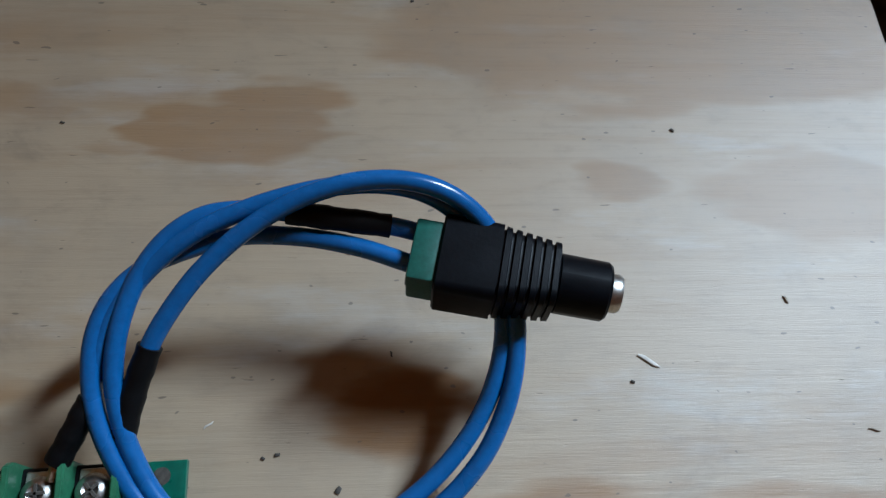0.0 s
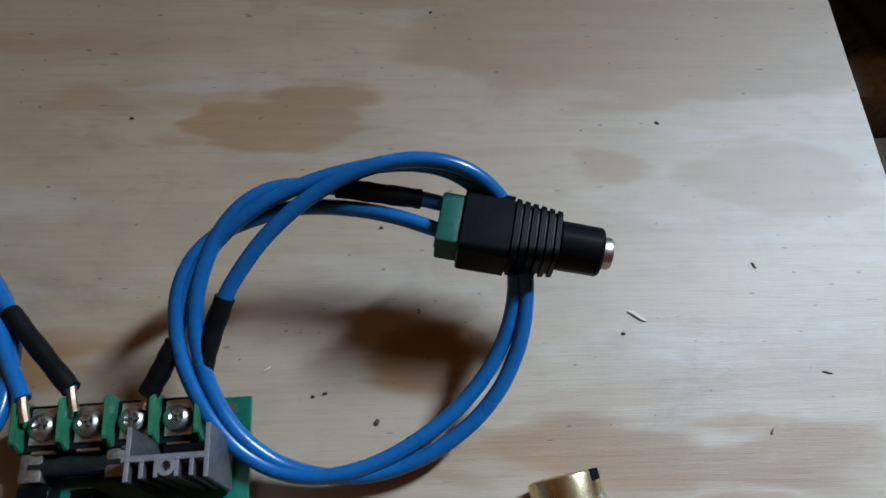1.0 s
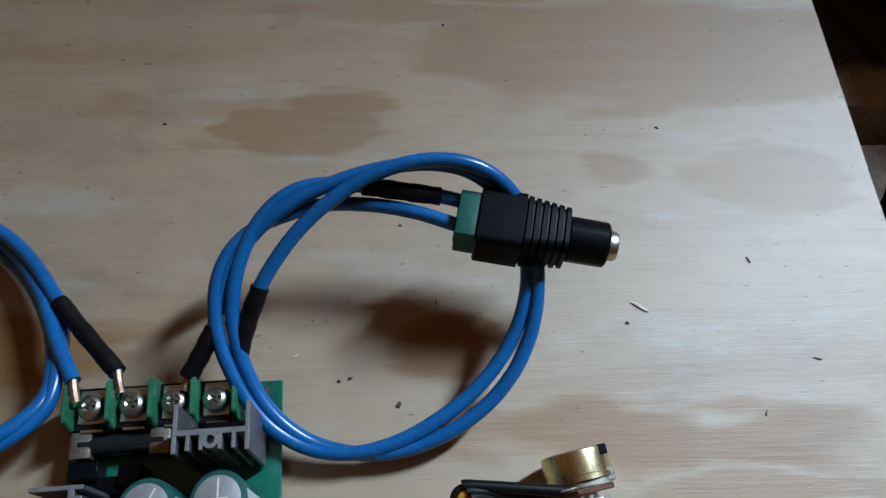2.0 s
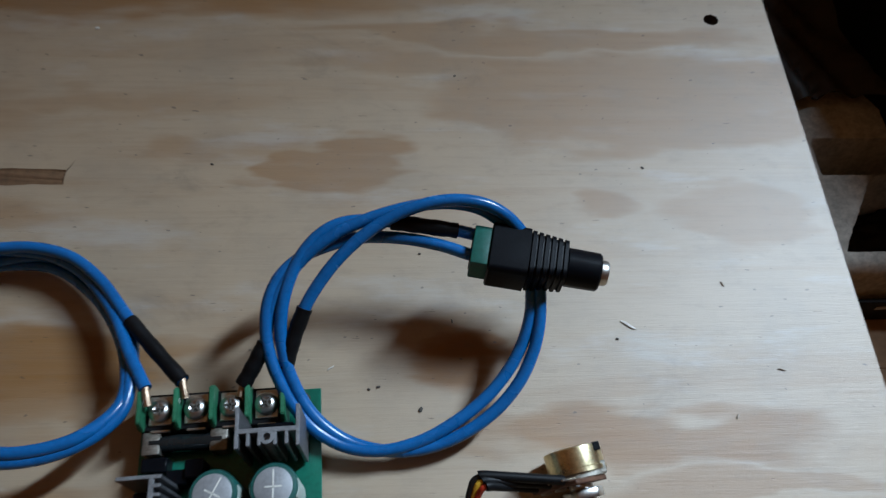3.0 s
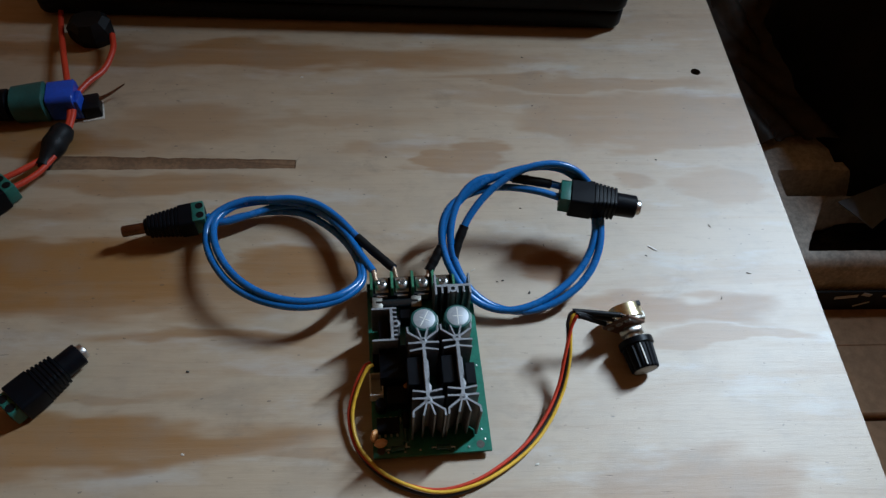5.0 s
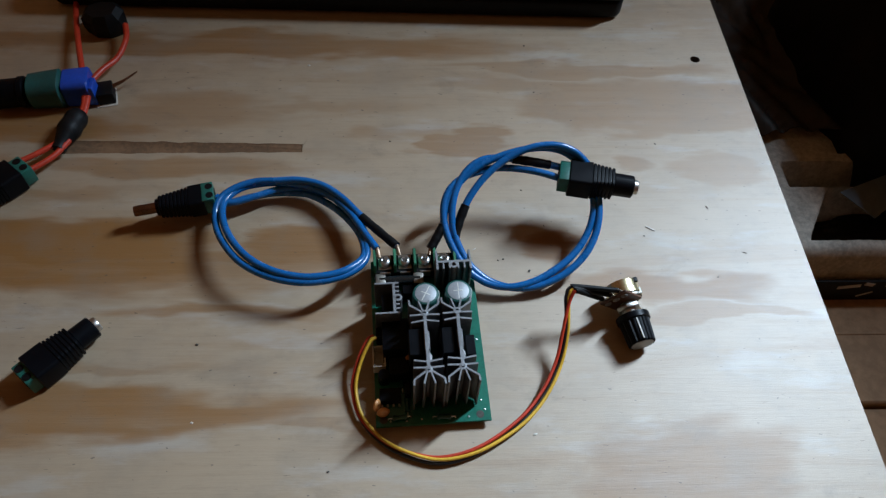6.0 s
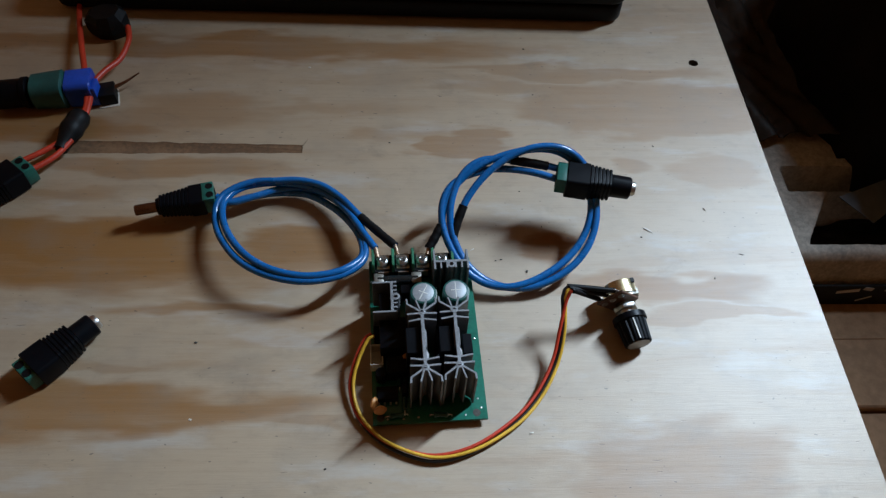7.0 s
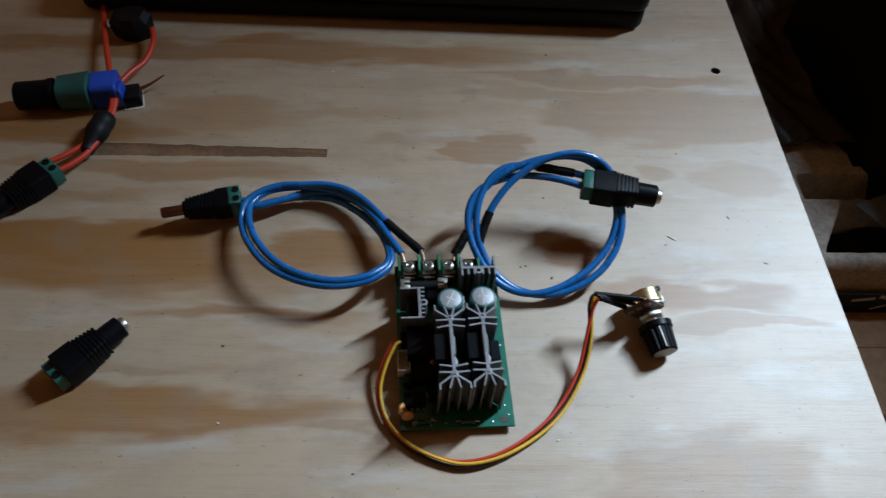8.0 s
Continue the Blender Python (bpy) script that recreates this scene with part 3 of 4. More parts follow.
def tree_sink(parent, x, y, worn=0):
    """Tall extruded heatsink: a web between two hubs, each with spread fins."""
    z0, z1 = 0.9, 26.6
    rng = random.Random(7 + worn)
    top = lambda: z1 + rng.uniform(-0.12, 0.12)
    web = part("heatsink", block(1.5, 27.2, z1 - z0, 0.12, 1, (x, y, z0)), M_ALU, parent, "tall sawn aluminium heatsink with spread fins", 30)
    dark_sides(web)
    part("web_rib", block(2.3, 8.5, z1 - z0 - 0.3, 0.3, 1, (x + 0.2, y + 0.4, z0)), M_ALU, web)
    bm = bmesh.new()
    bmesh.ops.create_icosphere(bm, subdivisions=3, radius=1.0)
    for v in bm.verts:
        k = 1 + 0.5 * noise.noise(v.co * 2.1 + Vector((x, 0, 0)))
        v.co = Vector((x + 0.9 + v.co.x * 0.9 * k, y - 7.5 + v.co.y * 2.6 * k, z1 - 2.4 + v.co.z * 2.0 * k))
    part("paste_smear", bm, M_PASTE, web, "smear of pale heat paste")
    for s in (-1, 1):
        hub = y + s * 13.4
        part("hub", lathe_z([(1.7, z0), (1.7, top()), (0.8, z1 + 0.15), (0.7, z1 - 1.5)], 14, (x, hub, 0)), M_ALU, web, sharp=30)
        for side in (-1, 1):
            fin(web, x, hub - s * 3.4, x + side * 6.2, hub - s * 4.4, 0.95, z0, top())
            fin(web, x, hub - s * 0.6, x + side * 6.6, hub - s * 0.9, 1.0, z0, top())
            fin(web, x + side * 0.9, hub + s * 0.6, x + side * 6.5, hub + s * 4.6, 1.0, z0, top())
            fin(web, x + side * 6.4, hub + s * 4.4, x + side * 6.6, hub + s * 7.2, 0.9, z0, top())
            fin(web, x + side * 0.8, hub + s * 1.2, x + side * 2.4, hub + s * 6.6, 0.8, z0, top())
    return web


def comb_sink(parent, x, y, rz, z1, arm):
    """Channel heatsink: back bar, two side arms one way, short teeth the other."""
    z0 = 1.2
    rng = random.Random(int(z1 * 10))
    top = lambda: z1 + rng.uniform(-0.1, 0.1)
    bar = part("heatsink", block(16.4, 1.3, z1 - z0, 0.12, 1, (0, 0, z0)), M_ALU, parent, "aluminium channel heatsink with short teeth", 30, pose(x * MM, y * MM, 0, 0, 0, rz))
    dark_sides(bar)
    for u in (-7.8, 7.8):
        fin(bar, u, -4.4 if arm < 7 else -2.4, u, arm, 1.0, z0, top())
    for u in ((-4.9, -2.0, 2.0, 4.9) if arm < 7 else (-5.6, -3.4, -1.1, 1.1, 3.4, 5.6)):
        fin(bar, u, -0.3, u, -3.9 if arm < 7 else -2.4, 0.9, z0, top())
    part("screw_boss", lathe_z([(1.9, z0), (1.9, top()), (1.0, z1 + 0.12), (0.9, z1 - 2)], 12, (0, -1.8, 0)), M_ALU, bar)
    return bar


def capacitor(parent, x, y, turn):
    h = 18.4
    c = part("capacitor", lathe_z([(5.9, 0), (6.25, 0.5), (6.25, 1.6), (5.95, 2.0), (6.25, 2.5), (6.25, h - 0.8), (5.8, h - 0.1), (5.0, h + 0.1)], 32, (x, y, 0.4)), M_SLEEVE, parent, "dark green electrolytic capacitor")
    part("capacitor_top", lathe_z([(4.95, h - 0.4), (4.95, h + 0.2), (4.8, h + 0.26)], 32, (x, y, 0.4)), M_CAPTOP, c, "silver vented can top")
    for a in (turn, turn + 90):
        part("vent_score", block(8.6 if a == turn else 4.5, 0.4, 0.12, 0, 1, (x, y, h + 0.64), a), M_WHITE, c)
    bm = bmesh.new()
    for k in range(5):
        a = radians(-20 + 8 * k)
        block(0.3, 1.0, h - 3.6, 0, 1, (x + 6.3 * math.cos(a), y + 6.3 * math.sin(a), 3.2), math.degrees(a), bm)
    part("stripe", bm, M_STRIPE, c, "pale polarity stripe")


def resistor(parent, x, y, rz, body=M_SLEEVE):
    prof = [(0.5, -3.2), (1.25, -2.9), (1.3, -2.0), (1.0, -1.6), (1.0, 1.6), (1.3, 2.0), (1.25, 2.9), (0.5, 3.2)]
    r = part("resistor", shift(lathe_x(prof, 14), x, y, 1.5, rz), body, parent)
    part("resistor_lead", shift(tube([(-5, 0, -1.5), (-4.8, 0, 0), (-3, 0, 0)], 0.3, 6, 3), x, y, 1.5, rz), M_STEEL, r)
    part("resistor_lead", shift(tube([(5, 0, -1.5), (4.8, 0, 0), (3, 0, 0)], 0.3, 6, 3), x, y, 1.5, rz), M_STEEL, r)


def controller():
    W, L = 51.0, 87.0
    ctl = thing("speed_controller_board", -144.0, -110.1, 4.4, 3.0, "green motor speed controller board with aluminium heatsinks and screw terminals", "circuit board")
    bm = block(W, L, 1.6, 0.15, 1, (W / 2, L / 2, -1.6))
    pcb = part("circuit_board", bm, M_PCB, ctl, "green printed circuit board")
    # flat dark discs; the depth of each hole is only colour
    for x, y in ((46.2, 3.0), (46.2, 84.0), (3.4, 3.0)):
        part("mounting_hole", lathe_z([(1.75, 0.03), (1.75, 0.06), (1.3, 0.06)], 18, (x, y, 0)), M_SPECKSHADE, pcb)
    rng = random.Random(11)
    for x, y in ((48.4, 5.2), (47.2, 9.6), (48.6, 40.0), (6.5, 2.2), (13.5, 2.0), (20.2, 2.4), (41.0, 2.2)):
        part("solder_pad", lathe_z([(0.5, 0.02), (0.45, 0.2), (0.2, 0.3)], 10, (x, y, 0)), M_STEEL, pcb)
    bm = bmesh.new()
    for k in range(46):
        lathe_z([(0.6, -2.2 - rng.random()), (0.9, -1.5)], 6, (rng.uniform(4, 47), rng.uniform(3, 84), 0), bm)
    part("solder_joints", bm, M_STEEL, pcb)
    for x, y in ((3, 3), (48, 3), (3, 84), (48, 84)):
        part("stud_foot", lathe_z([(0.9, -4.4), (1.2, -4.0), (1.2, -1.6)], 10, (x, y, 0)), M_STEEL, pcb)
    # barrier terminal strip
    pitch, x0, y0 = 9.75, 2.3, 81.2
    strip = part("terminal_strip", block(4 * pitch + 1.4, 10.6, 6.4, 0.4, 1, (x0 + 2 * pitch, y0 - 0.4, 0.1)), M_SHRINK, ctl, "barrier terminal strip with four screws")
    for k in range(5):
        bm = loft([[(x0 + k * pitch + s, y, z) for y, z in ((y0 - 5.6, 0.4), (y0 + 5.6, 0.4), (y0 + 5.6, 10.2), (y0 + 4.6, 12.0), (y0 - 4.2, 11.2), (y0 - 5.6, 8.6))] for s in (-0.7, 0.7)])
        bmesh.ops.bevel(bm, geom=bm.edges[:], offset=0.25, segments=2, affect="EDGES")
        part("divider", bm, M_DIVIDER, strip, "green barrier fin")
    for k in range(4):
        x = x0 + (k + 0.5) * pitch
        plate = part("terminal_plate", block(6.4, 8.2, 0.7, 0.2, 1, (x, y0, 6.4)), M_STEEL, strip)
        part("clamp_tab", block(5.2, 0.8, 4.4, 0.2, 1, (x, y0 - 5.6, 2.2)), M_STEEL, strip)
        bm = lathe_z([(3.1, 7.2), (3.3, 7.6), (3.2, 8.4), (2.6, 9.2), (1.6, 9.6), (0.9, 9.1)], 22, (x, y0 - 0.2, 0))
        screw = part("screw", bm, M_STEEL, strip, "bright cross-head screw")
        # dark bars painted in for the shade of the cross slot
        for a in (20 + 37 * k, 110 + 37 * k):
            part("slot", block(3.6, 0.7, 0.35, 0.1, 1, (x, y0 - 0.2, 9.35), a), M_SPECKSHADE, screw)
    # fuse with its clips behind the strip
    fuse = part("fuse", lathe_x([(2.3, 4.0), (2.5, 4.2), (2.5, 24.0), (2.3, 24.2)], 18, (0, 72.6, 3.6)), M_GLASS, ctl, "glass fuse between two clips")
    for x in (3.6, 22.0):
        part("fuse_clip", block(5.0, 6.6, 5.8, 0.5, 2, (x + 1.2, 72.6, 0.2)), M_DULL, fuse, "dull spring clip")
    comb_sink(ctl, 39.2, 69.6, 0, 23.2, 6.4)
    comb_sink(ctl, 10.6, 52.4, 90, 21.6, 8.8)
    part("power_transistor", block(4.6, 10.2, 15.0, 0.4, 1, (7.0, 52.4, 1.4)), M_BLACK, ctl, "black power transistor")
    part("power_transistor", block(10.2, 4.0, 8.0, 0.4, 1, (39.2, 73.0, 1.4)), M_BLACK, ctl, "black power transistor")
    tree_sink(ctl, 23.5, 27.2)
    tree_sink(ctl, 38.0, 27.7, worn=3)
    for x, w, h in ((18.9, 6.2, 22.0), (33.2, 5.6, 22.0), (43.2, 4.4, 16.4)):
        part("power_transistor", block(w, 13.0 if w > 5 else 10.2, h, 0.4, 1, (x, 28.4, 1.6)), M_BLACK, ctl, "black power transistor")
    capacitor(ctl, 25.2, 55.4, 62)
    capacitor(ctl, 40.4, 56.0, 90)
    # driver parts along the near left side
    # block enlarged to help darken the area in the heatsinks' shadow
    part("relay_block", block(12.0, 15.5, 14.0, 0.4, 2, (10.4, 37.8, 0.3)), M_BLACK, ctl, "black moulded block")
    chip = part("driver_chip", block(9.6, 6.4, 3.4, 0.3, 1, (6.8, 13.0, 1.0)), M_BLACK, ctl, "black eight-pin chip")
    for s in (-1, 1):
        for k in range(4):
            part("pin", block(1.0, 1.2, 1.4, 0.15, 1, (6.8 - 3.81 + 2.54 * k, 13.0 + s * 3.8, 0.3)), M_STEEL, chip)
    for x, y, rz in ((0.9, 8.6, 70), (3.4, 5.2, 10)):
        bm = lathe_z([(0.4, -1.3), (2.2, -1.0), (3.0, 0), (2.2, 1.0), (0.4, 1.3)], 18)
        bmesh.ops.rotate(bm, matrix=Matrix.Rotation(radians(78), 3, "X"), verts=bm.verts)
        part("disc_capacitor", shift(bm, x, y, 3.6, rz), M_ORANGE, ctl, "tan disc capacitor")
    bm = lathe_z([(0.4, -1.2), (2.0, -0.9), (2.7, 0), (2.0, 0.9), (0.4, 1.2)], 18)
    bmesh.ops.rotate(bm, matrix=Matrix.Rotation(radians(40), 3, "X"), verts=bm.verts)
    part("disc_capacitor", shift(bm, 16.4, 27.4, 8.0, 20), M_ORANGE, ctl, "tan disc capacitor")
    for x, y, rz in ((10.5, 3.2, 4), (30.0, 2.4, -3), (14.2, 8.6, 90), (15.2, 20.0, 90), (12.4, 20.0, 90)):
        resistor(ctl, x, y, rz)
    part("small_capacitor", lathe_z([(2.4, 0), (2.6, 0.4), (2.6, 7.0), (2.3, 7.4)], 20, (4.4, 21.6, 0.3)), M_BLACK, ctl, "small black capacitor")
    # dark components, with extra black blocks added for the heatsinks' shade
    for x, y, sx, sy, sz in ((15.4, 38.5, 4.2, 9.0, 12.0), (12.6, 62.6, 5.5, 4.0, 7.0), (17.4, 64.5, 5.0, 5.0, 8.0), (6.2, 66.4, 7.0, 4.0, 6.0), (31.2, 36.0, 3.6, 9.0, 14.0), (31.0, 22.0, 3.6, 8.0, 14.0), (11.5, 24.4, 9.0, 8.0, 9.0), (4.0, 42.6, 5.0, 6.0, 9.0), (14.6, 14.6, 2.6, 6.0, 6.0)):
        part("dark_filler_part", block(sx, sy, sz, 0.35, 1, (x, y, 0.3)), M_BLACK, ctl)
    # pin header for the dial's wires
    hd = part("pin_header", block(5.8, 10.6, 0.9, 0.2, 1, (2.6, 31.0, 0.1)), M_WHITE, ctl, "white three-pin connector")
    for x in (-0.0, 5.2):
        part("housing_wall", block(0.7, 10.6, 5.6, 0.15, 1, (x, 31.0, 0.9)), M_WHITE, hd)
    for y in (26.0, 36.0):
        part("housing_wall", block(4.4, 0.7, 5.6, 0.15, 1, (2.6, y, 0.9)), M_WHITE, hd)
    return ctl


controller()


# ---- the dial with its three wires ----
def dial():
    ox, oy = -23.6, -51.4
    pot = thing("speed_dial", ox, oy, 0, 0, "potentiometer with black knob on three thin wires", "dial")
    axis = Matrix.Translation(Vector((0, 0, 8.6)) * MM) @ Matrix.Rotation(radians(-79), 4, "Z") @ Matrix.Rotation(radians(5), 4, "Y")
    can = part("metal_can", lathe_x([(6.6, -10.4), (8.1, -10.0), (8.2, -9.4), (8.2, -4.6), (8.5, -4.4), (8.5, -3.2)], 32), M_BRASS, pot, "yellowish plated can", 30, axis)
    bm = loft([ring_x(-3.2, 15.4, 14.6, 6.0), ring_x(-1.8, 15.4, 14.6, 6.0)])
    part("front_plate", bm, M_DULL, can)
    for k in (0, 3):
        a = radians(45 + 90 * k)
        part("fixing_tab", block(3.2, 2.2, 0.7, 0.15, 1, (-3.6, 8.0 * math.cos(a), 8.0 * math.sin(a) - 0.3)), M_DULL, can)
    part("notch", block(2.4, 2.0, 2.0, 0.2, 1, (-9.2, 5.4, 5.0)), M_BLACK, can, "black notch in the can")
    part("bush", lathe_x([(3.4, -1.8), (3.4, 6.4), (3.0, 7.0)], 20), M_STEEL, can, "threaded bush")
    bm = loft([[(x, 6.0 * math.cos(radians(60 * k)), 6.0 * math.sin(radians(60 * k))) for k in range(6)] for x in (1.0, 3.6)])
    bmesh.ops.bevel(bm, geom=bm.edges[:], offset=0.25, segments=1, affect="EDGES")
    part("nut", bm, M_STEEL, can, "hexagonal nut")
    # knurled knob with skirt and pointer line
    prof = []
    for x, r in ((6.6, 7.5), (6.8, 8.1), (9.6, 8.1), (9.9, 7.5)):
        prof.append([(x, r * math.cos(2 * math.pi * k / 72), r * math.sin(2 * math.pi * k / 72)) for k in range(72)])
    for x, r in ((10.0, 7.1), (20.8, 6.3), (21.4, 5.8)):
        prof.append([(x, (r + (0.28 if (k // 2) % 2 else -0.22)) * math.cos(2 * math.pi * k / 72), (r + (0.28 if (k // 2) % 2 else -0.22)) * math.sin(2 * math.pi * k / 72)) for k in range(72)])
    knob = part("knob", loft(prof), M_BLACK, can, "black ribbed knob", 25)
    part("knob_cap", lathe_x([(5.4, 21.2), (5.4, 21.55), (5.0, 21.65)], 28), M_CAPTOP, knob, "pale knob cap")
    part("pointer_line", block(10.6, 0.7, 0.35, 0.1, 1, (15.4, -1.0, 6.75)), M_WHITE, knob, "white pointer line")
    # lug board across the axis, its tail pointing up and to the west
    swing = Matrix.Rotation(radians(46), 4, "X")
    lug = part("lug_board", block(1.4, 14.6, 16.2, 0.3, 1, (-0.9, 0, -2.5)), M_LUG, can, "brown lug board", 40, swing)
    for k in (-1, 0, 1):
        bm = lathe_x([(1.6, 0.0), (1.6, 0.5), (0.8, 0.65), (0.7, 0.15)], 14, (-0.2, 4.6 * k, 10.8))
        part("eyelet", bm, M_CAPTOP, lug)
        part("lug", block(0.5, 1.8, 6.5, 0.15, 1, (-1.9, 4.6 * k, 10.4)), M_STEEL, lug)
    run = [(-144.9, -70.5, 13), (-147.9, -72.8, 12.5), (-152.2, -81.5, 8), (-154.1, -92.1, 4), (-150.5, -105, 2.6), (-140.4, -116, 2.2), (-127, -122.4, 2), (-114.9, -124.4, 2),
         (-101.3, -121.2, 2), (-88.5, -114.3, 2), (-76.3, -104.6, 2.2), (-66.7, -92.9, 3), (-59.9, -80.3, 6), (-56.6, -68.8, 12), (-55.8, -60.2, 18), (-55.3, -54.9, 22),
         (-51.6, -51.9, 24), (-45.4, -50.7, 23.5)]
    # how far each wire lies to the side of the bundle, along its length
    along_run = (0.0, 0.2, 0.4, 0.6, 0.76, 0.9, 1.0)
    sides = {"red_wire": (-1.0, -0.6, 0.9, 1.1, 1.3, -1.4, -1.2), "black_wire": (0.0, -0.4, -1.1, 0.0, 0.0, 1.0, 1.0), "yellow_wire": (0.7, 0.6, 0.0, -1.1, -0.8, -0.1, -0.1)}
    lifts = {"red_wire": (0.0, 0.0, 0.7, 0.9, 0.9, 0.4, 0.4), "black_wire": (0.0, -0.3, -0.2, 0.0, 0.0, 0.0, 0.0), "yellow_wire": (1.2, 1.4, 1.2, 0.2, 0.0, 0.0, 0.0)}
    tip = lambda k: tuple(Vector((ox, oy, 0)) + (Matrix.Translation(Vector((0, 0, 8.6))) @ axis.to_3x3().to_4x4() @ swing) @ Vector((-1.9, 4.6 * k, 15.2)))
    for mat, name, end in ((M_RED, "red_wire", tip(-1)), (M_WIREBLACK, "black_wire", tip(1)), (M_YELLOW, "yellow_wire", tip(0))):
        pts = []
        for i, p in enumerate(run):
            q, r = run[max(i - 1, 0)], run[min(i + 1, len(run) - 1)]
            n = Vector((-(r[1] - q[1]), r[0] - q[0], 0)).normalized()
            f = i / (len(run) - 1)
            side = 1.25 * float(np.interp(f, along_run, sides[name]))
            pts.append((p[0] + n.x * side, p[1] + n.y * side, max(0.85, p[2] + float(np.interp(f, along_run, lifts[name])))))
        pts[-1] = end
        w = part("wire", tube(local(pts, ox, oy), 0.82, 10, 8), mat, pot, name.replace("_", " ") + " of the dial")
        s = [Vector(pts[-3]), Vector(pts[-2]), Vector(end)]
        part("heat_shrink", tube(local([s[0].lerp(s[1], 0.92), s[1], s[2]], ox, oy), 1.3, 10, 6), M_SHRINK, w, "black sleeve over the joint")


dial()


# ---- the loose power socket ----
loose = thing("loose_power_socket", -285, -74.5, 0, 0, "loose black ribbed power socket with a green screw terminal", "connector")
m = along(-298.5, -89.5, 6.2, -272.0, -59.5, 6.2)
m.translation = Vector((-0.6, 2.4, 7.0)) * MM
socket(loose, m, 1.06, 6.0)


# ---- the splice of plugs and red wires by the case ----
def splice():
    ox, oy = -330, 92
    sp = thing("inline_splice", ox - 2, oy + 2, 0, 9, "black, teal and blue plastic splice connector", "connector")
    part("black_end", lathe_x([(7.6, -36), (8.2, -35.4), (8.2, -18.5), (8.9, -18.0), (8.9, -15.2), (8.0, -14.5)], 28, (0, 0, 8.9)), M_BLACK, sp, "black round end cap")
    part("teal_sleeve", loft([ring_x(-14.5, 13, 12, 5.5, 5, 0, 8.6), ring_x(-12.5, 18.5, 17.5, 6.6, 5, 0, 8.8), ring_x(4.0, 20.0, 18.0, 5.6, 5, 0, 9.0), ring_x(6.4, 14.0, 13.6, 4.6, 5, 0, 8.6)]), M_TEAL, sp, "teal plastic sleeve")
    part("blue_collar", loft([ring_x(5.6, 15.6, 15.2, 3.0, 5, 0, 8.6), ring_x(6.2, 16.8, 16.4, 3.0, 5, 0, 8.6), ring_x(19.6, 18.0, 16.8, 3.4, 5, 0, 8.6), ring_x(20.4, 16.6, 15.6, 3.4, 5, 0, 8.6)]), M_BLUEPLUG, sp, "bright blue clip collar")
    part("blue_tab", block(3.2, 9.5, 13.0, 0.8, 2, (21.4, -3.8, 1.2), -8), M_BLUEPLUG, sp)
    part("dark_end", block(9.5, 12.0, 8.0, 0.8, 2, (26.6, -2.2, 0.2), 6), M_SHRINK, sp, "dark taped end")
    part("label_card", block(11.5, 14.0, 0.5, 0.1, 1, (26.2, -2.6, 0.0), 6), M_PALE, sp, "pale card scrap")
    part("bare_tip", tube([(30, 0.5, 6), (37, 3.5, 7), (45, 8.5, 8.5)], lambda f: 1.3 - 0.9 * f, 8, 4), M_COPPER, sp, "bare copper tip")
    lead = thing("red_splice_lead", -325, 110, 0, 0, "red wires wrapped in black tape, running to a terminal", "cable")
    q = lambda pts: local(pts, -325, 110)
    part("wire", tube(q([(-356, 260, 1.9), (-349, 210, 1.9), (-341, 172, 4), (-330, 138, 8), (-321, 112, 10), (-316, 96, 9), (-313, 82, 8), (-314, 70, 7)]), 1.75, 10, 8), M_RED, lead)
    part("wire", tube(q([(-304, 151, 9), (-301, 138, 9), (-303, 122, 8), (-309, 110, 9), (-313, 98, 9), (-312, 84, 8), (-312, 70, 7)]), 1.75, 10, 8), M_RED, lead)
    part("wire", tube(q([(-315, 62, 7), (-322, 53, 7), (-330, 45, 7.5), (-337, 39, 8)]), 1.6, 10, 6), M_RED, lead)
    part("wire", tube(q([(-315, 56, 7), (-320, 46, 6.5), (-326, 38, 7), (-332, 32, 8)]), 1.6, 10, 6), M_RED, lead)
    wrap = lambda f: 3.6 + 2.7 * math.sin(math.pi * min(1.0, 0.15 + f)) ** 0.6 + 0.3 * math.sin(f * 15)
    part("tape_wrap", tube(q([(-315, 76, 6.2), (-317, 64, 7.0), (-320, 50, 5.6)]), wrap, 10, 8), M_TAPE, lead, "glossy black tape wrap")
    bm = bmesh.new()
    rng = random.Random(5)
    ring = []
    for z, f in ((0.1, 0.9), (5, 1.05), (11, 1.0), (15, 0.75)):
        ring.append([(12.5 * f * math.cos(k * math.pi / 4 + 0.3) * (1 + 0.14 * math.sin(k * 2.3) + rng.uniform(-0.12, 0.12)), 11.5 * f * math.sin(k * math.pi / 4 + 0.3) * (1 + 0.1 * math.cos(k * 1.7)), z + rng.uniform(-0.8, 0.8) * (z > 1)) for k in range(8)])
    part("tape_wrap", shift(loft(ring), *local([(-318, 158, 0)], -325, 110)[0]), M_TAPE, lead, "folded black tape joint", 20)
    sk = thing("wired_power_socket", -346, 18, 0, 0, "black power socket wired to two red leads", "connector")
    m = along(-331, 36, 6.4, -358, 4, 6.4)
    m.translation = Vector((-0.5, 1.5, 6.8)) * MM
    socket(sk, m, tail=7.4)


splice()


